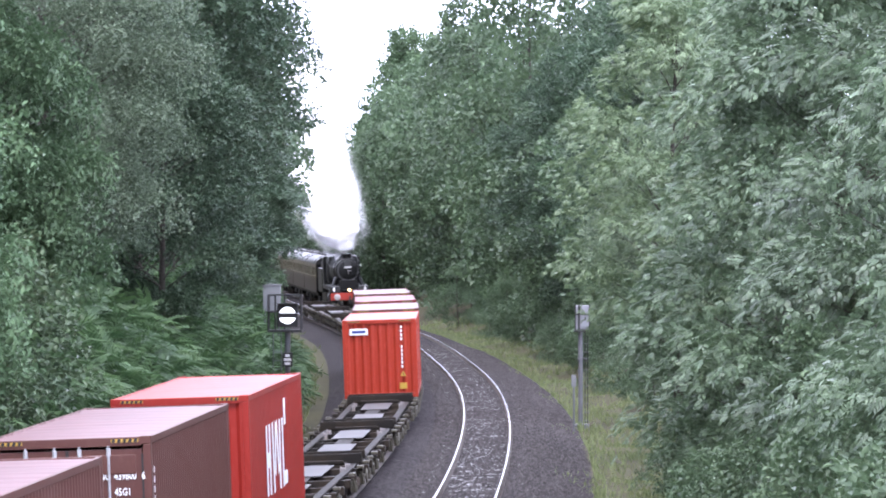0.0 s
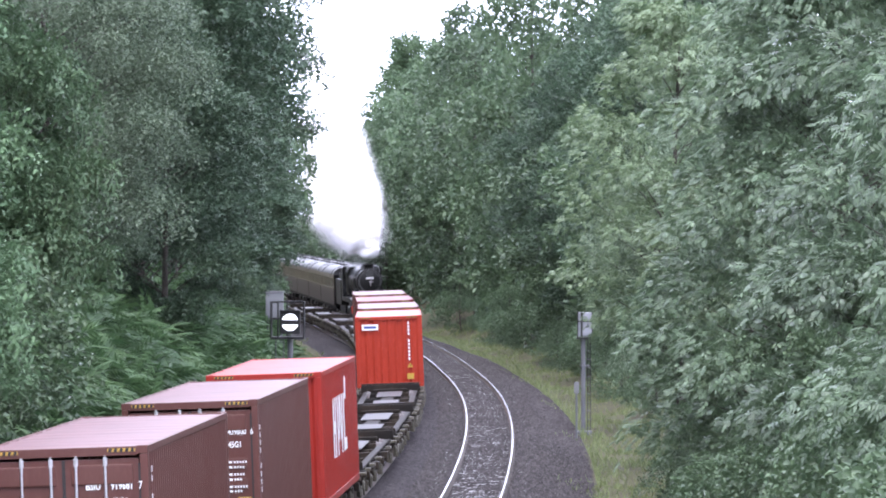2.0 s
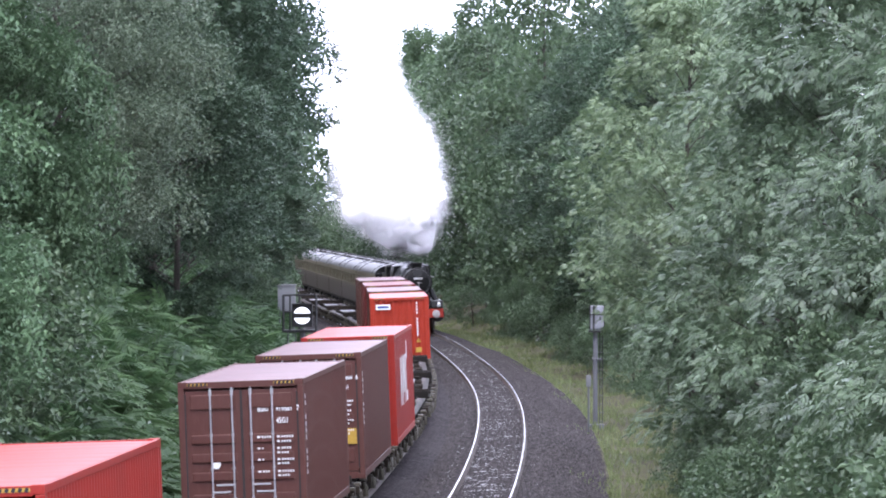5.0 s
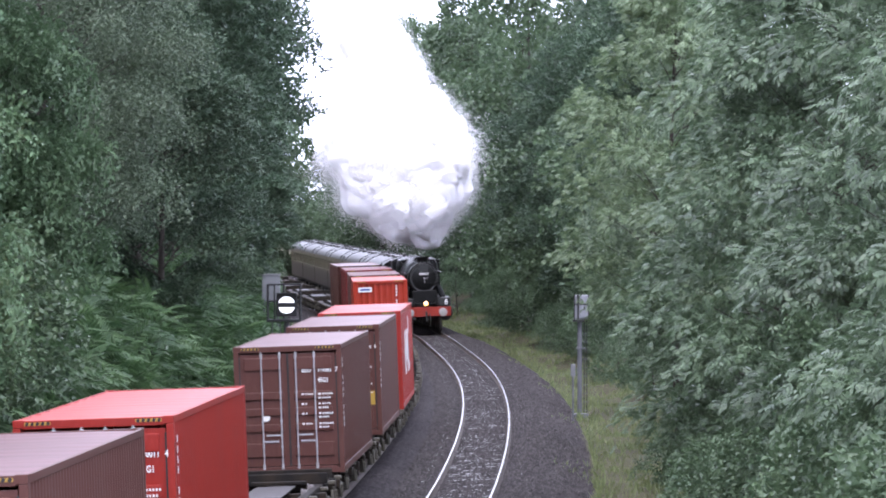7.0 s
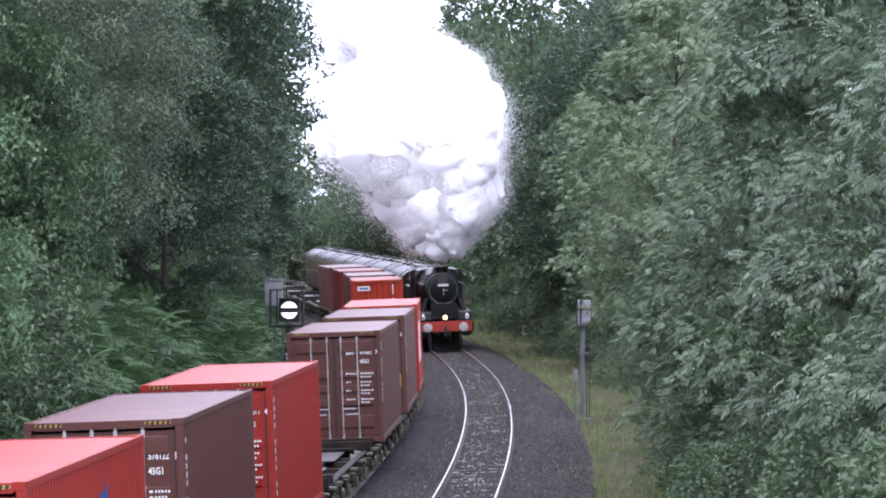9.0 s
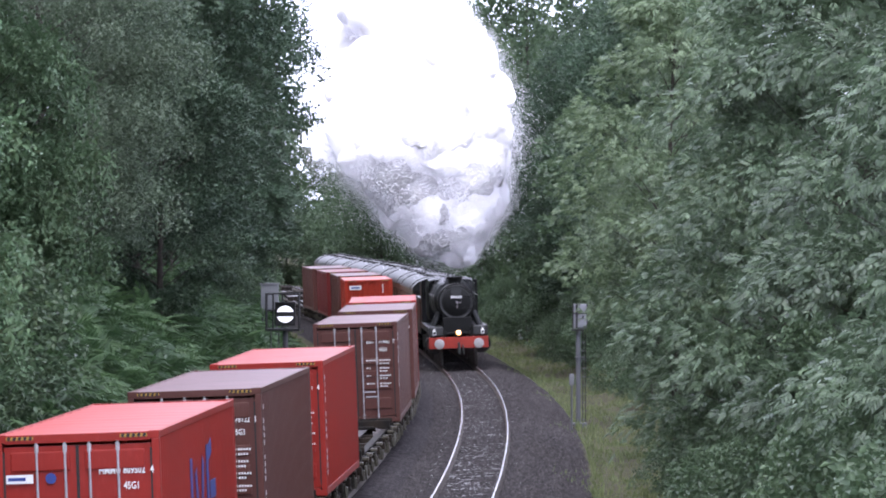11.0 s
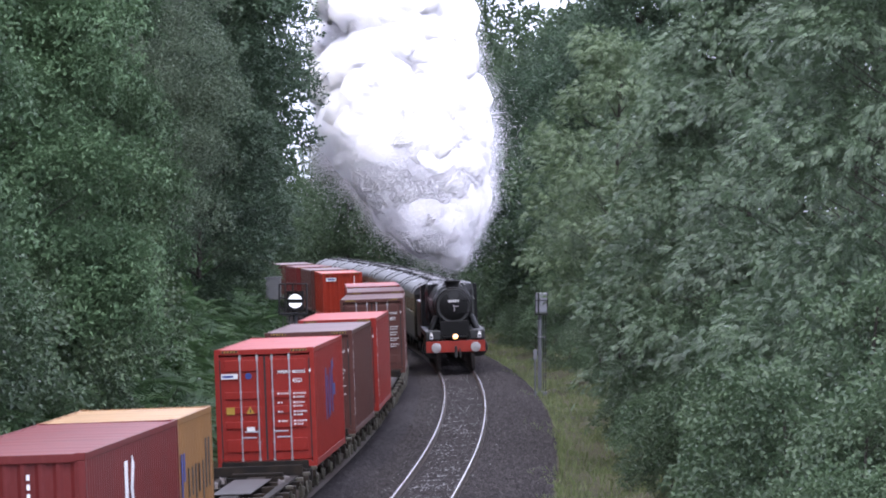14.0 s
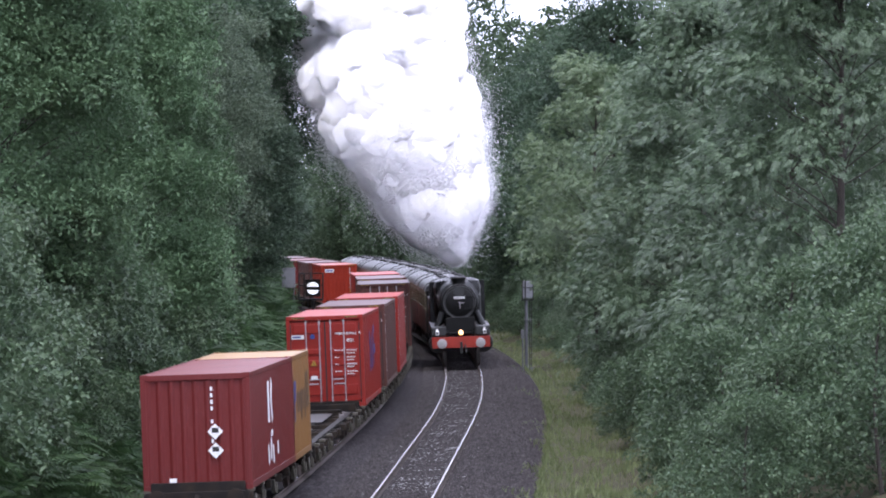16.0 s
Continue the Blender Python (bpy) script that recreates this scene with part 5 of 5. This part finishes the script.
def make_steam():
    random.seed(33)
    root = tagged(new("steam_plume"), "billowing white steam rising over the engine", "steam", kind="stuff")
    cores, clouds, veils = [], [], []
    for i in range(5):
        ob = part("billow", billow(i + 1, 0.45), STEAM, root, smooth=True)
        # light scatters about inside steam: its shading turns softly upwards
        ob.data.normals_split_custom_set_from_vertices([(0.16 * v.normal + Vector((0, -0.35, 0.75))).normalized() for v in ob.data.vertices])
        cores.append(ob)
    for name, forms, count, inner, fall, flake in (("cloud", clouds, 5600, 0.94, 0.11, 0.013), ("veil", veils, 2600, 0.25, 0.5, 0.015)):
        for i in range(4):
            me = droplets(i + 1, 0.8, count, inner, fall, flake)
            ob = new(name, me)
            ob.parent = root
            forms.append(ob)
    used = set()

    def puff(form, u, v, depth, r, size):
        ob = same_part(form, root, Matrix.Identity(4)) if form.name in used else form
        used.add(form.name)
        ob.scale = (r * size, r * size * random.uniform(0.9, 1.1), r * size * random.uniform(0.85, 1.1))
        PUFFS.append((ob, u, v, depth, r, random.uniform(0, 360), random.uniform(-14, 14)))
    for i in range(150):
        v, u = (i + 0.5) / 150, random.uniform(-1.0, 1.0)
        # most billows lie on the plume's near skin, the rest fill it behind
        depth = -0.75 * math.sqrt(1 - u * u) + random.uniform(0.0, 0.12) if i % 4 else random.uniform(-0.2, 0.6)
        r = random.uniform(0.85, 1.25) * (0.5 + 1.15 * min(1, v * 2.6)) * (1 - 0.2 * max(0, v - 0.4))
        puff(cores[i % 5], u, v, depth, r, 0.9)
        puff(clouds[i % 4], u, v, depth, r, 1.0)
    for i in range(36):
        u, v = random.uniform(-0.75, 0.75), random.uniform(0.14, 0.62)
        r = random.uniform(1.6, 2.0)
        depth = -0.6 * math.sqrt(1 - u * u)
        puff(cores[i % 5], u, v, depth, r, 0.92)
        puff(clouds[i % 4], u, v, depth, r, 1.0)
    for i in range(60):
        puff(veils[i % 4], random.choice((-1.35, -1.2, -1.0, 1.1, 0.2)) * random.uniform(0.85, 1.1), random.uniform(0.05, 0.75), random.uniform(0.0, 0.7), random.uniform(1.0, 1.9), 1.0)
    return root


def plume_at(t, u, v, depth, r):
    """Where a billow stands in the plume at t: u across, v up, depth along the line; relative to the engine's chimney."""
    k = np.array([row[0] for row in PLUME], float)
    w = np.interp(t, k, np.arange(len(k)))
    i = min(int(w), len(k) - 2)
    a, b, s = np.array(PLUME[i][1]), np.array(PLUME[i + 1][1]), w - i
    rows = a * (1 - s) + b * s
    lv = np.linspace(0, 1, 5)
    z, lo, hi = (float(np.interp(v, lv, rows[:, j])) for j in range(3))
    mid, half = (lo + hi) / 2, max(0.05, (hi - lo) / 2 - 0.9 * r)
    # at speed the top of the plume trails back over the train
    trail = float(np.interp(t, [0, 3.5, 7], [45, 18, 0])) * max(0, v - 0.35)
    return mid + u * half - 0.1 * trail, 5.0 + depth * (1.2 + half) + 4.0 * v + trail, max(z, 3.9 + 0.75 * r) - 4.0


load_containers()
load_wagons()
make_steam_train()
steam_plume = make_steam()


# ---- signals ----
def make_signals():
    y = 176.0
    g = float(ground_height(np.array(-5.5), np.array(y)))
    s = tagged(new("banner_signal"), "banner signal with white disc and black bar on post", "railway signal")
    s.location = (-5.5, y, 0)
    part("post", shape((rod, (0.02, 0.2, g - 0.2), (0.02, 0.2, 2.8), 0.1, None, 16)), POST_GREY, s)
    head = part("signal_head", shape((block, 0.02, 0.12, 3.27, 0.72, 0.3, 0.8, 0.03)), SEAL, s)
    disc = part("disc", shape((rod, (0.02, -0.03, 3.27), (0.02, -0.06, 3.27), 0.295, None, 32)), DISC_WHITE, head, "lit white signal disc")
    part("bar", shape((block, 0.02, -0.07, 3.27, 0.62, 0.02, 0.17)), SEAL, disc, "black horizontal bar")
    part("hood", shape((block, 0.02, -0.08, 3.68, 0.72, 0.3, 0.03)), SEAL, head)
    part("platform", shape((block, -0.08, 0.35, 2.72, 1.2, 0.9, 0.09, 0.02)), SEAL, s, "dark steel platform")
    for x, yy in ((-0.65, -0.08), (-0.4, -0.08), (0.5, -0.08), (-0.65, 0.78), (-0.1, 0.78), (0.5, 0.78)):
        part("rail_post", shape((rod, (x, yy, 2.75), (x, yy, 3.98), 0.032, None, 8)), SEAL, s)
    for z in (3.4, 3.98):
        part("guard_rail", shape((rod, (-0.65, -0.08, z), (-0.65, 0.78, z), 0.03, None, 8), (rod, (-0.65, 0.78, z), (0.5, 0.78, z), 0.03, None, 8), (rod, (-0.65, -0.08, z), (-0.4, -0.08, z), 0.03, None, 8), (rod, (0.5, -0.08, z), (0.5, 0.78, z), 0.03, None, 8)), SEAL, s)
    for x in (-0.5, -0.22):
        part("ladder_rail", shape((rod, (x, 0.75, g), (x, 0.6, 2.75), 0.02, None, 8)), POST_GREY, s)
    for i in range(9):
        part("rung", shape((rod, (-0.5, 0.7, g + 0.3 + 0.3 * i), (-0.22, 0.7, g + 0.3 + 0.3 * i), 0.014, None, 6)), POST_GREY, s)
    pl = part("name_plate", shape((block, 0.02, 0.03, 1.72, 0.36, 0.03, 0.5, 0.01)), BLACK, s, "black plate with white writing bars")
    bm = bmesh.new()
    for i, w in enumerate((0.16, 0.26, 0.2)):
        block(bm, 0.02, 0.01, 1.86 - 0.14 * i, w, 0.008, 0.09)
    part("writing_bar", bm, WHITE, pl)
    g = float(ground_height(np.array(4.85), np.array(y)))
    p = tagged(new("signal_post"), "grey steel signal post with a white equipment case", "railway signal")
    p.location = (4.85, y, 0)
    part("post", shape((rod, (-0.06, 0, g - 0.2), (-0.06, 0, 2.72), 0.085, None, 14)), POST_GREY, p)
    case = part("case", shape((block, 0, 0, 3.2, 0.5, 0.36, 0.84, 0.03)), CASE_WHITE, p, "white equipment case")
    part("case_door", shape((block, 0.1, -0.19, 3.22, 0.28, 0.03, 0.74, 0.01)), CASE_WHITE, case)
    part("dark_panel", shape((block, -0.12, -0.2, 3.2, 0.07, 0.04, 0.84, 0.01)), SEAL, case)
    part("case_band", shape((block, 0, -0.215, 3.3, 0.52, 0.02, 0.04)), SEAL, case)
    part("case_latch", shape((block, 0.1, -0.22, 3.17, 0.04, 0.03, 0.1, 0.008)), SEAL, case)
    part("bracket", shape((block, 0, 0.0, 2.72, 0.6, 0.5, 0.06, 0.01)), SEAL, p)
    for x in (-0.25, 0.25):
        part("cage_bar", shape((rod, (x, -0.22, 2.72), (x, -0.22, 3.66), 0.02, None, 8)), SEAL, p)
    for x in (0.1, 0.19):
        part("ladder_rail", shape((rod, (x, 0.02, g), (x, 0.02, 2.7), 0.018, None, 8)), SEAL, p)
    for i in range(10):
        part("rung", shape((rod, (0.06, 0.0, g + 0.25 + 0.3 * i), (0.21, 0.0, g + 0.25 + 0.3 * i), 0.014, None, 6)), POST_GREY, p)
    part("clamp", shape((block, 0, -0.02, 1.75, 0.34, 0.22, 0.05, 0.01)), POST_GREY, p)
    part("base", shape((block, 0, 0, g, 0.5, 0.5, 0.3, 0.04)), POST_GREY, p)
    m = tagged(new("marker_post"), "thin grey trackside marker post with a small head", "post")
    gy = 168.0
    g = float(ground_height(np.array(4.35), np.array(gy)))
    m.location = (4.35, gy, 0)
    part("stake", shape((rod, (0, 0, g - 0.2), (0, 0, 1.1), 0.035, None, 8)), POST_GREY, m)
    part("head", shape((block, 0, 0, 1.25, 0.16, 0.08, 0.4, 0.02)), CABINET_GREY, m)
    c = tagged(new("relay_cabinet"), "grey steel relay cabinet on posts beside the trees", "cabinet")
    c.location = (-7.05, 206, 0)
    g = float(ground_height(np.array(-7.05), np.array(206.0)))
    part("cabinet_body", shape((block, 0, 0, 3.35, 0.72, 0.5, 1.05, 0.03)), CABINET_GREY, c)
    part("cabinet_roof", shape((block, 0, 0, 3.9, 0.8, 0.58, 0.05, 0.01)), CABINET_GREY, c)
    for x in (-0.28, 0.28):
        part("leg", shape((rod, (x, 0, min(g, 2.7) - 0.1), (x, 0, 2.85), 0.04, None, 8)), POST_GREY, c)


make_signals()


# ---- everything that moves ----
def motions():
    steps = [i * 0.5 for i in range(33)]
    for ob, offset, length, lift, line in MOVING:
        at = DOWN_AT if line is DOWN else UP_AT
        rows = []
        for t in steps:
            rows.append((t, stand(line, float(at(t)) + offset, 0.15 * length, 0.85 * length) @ Matrix.Translation((0, 0, lift))))
        walk(ob, rows)
    walk(steam_plume, [(t, Matrix.Translation((float(UP(float(UP_AT(t)) + 1)), float(UP_AT(t)), 4.0))) for t in steps])
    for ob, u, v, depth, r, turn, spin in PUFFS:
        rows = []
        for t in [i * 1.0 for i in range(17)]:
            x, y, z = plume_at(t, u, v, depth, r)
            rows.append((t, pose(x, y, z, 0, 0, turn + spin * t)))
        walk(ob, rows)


motions()
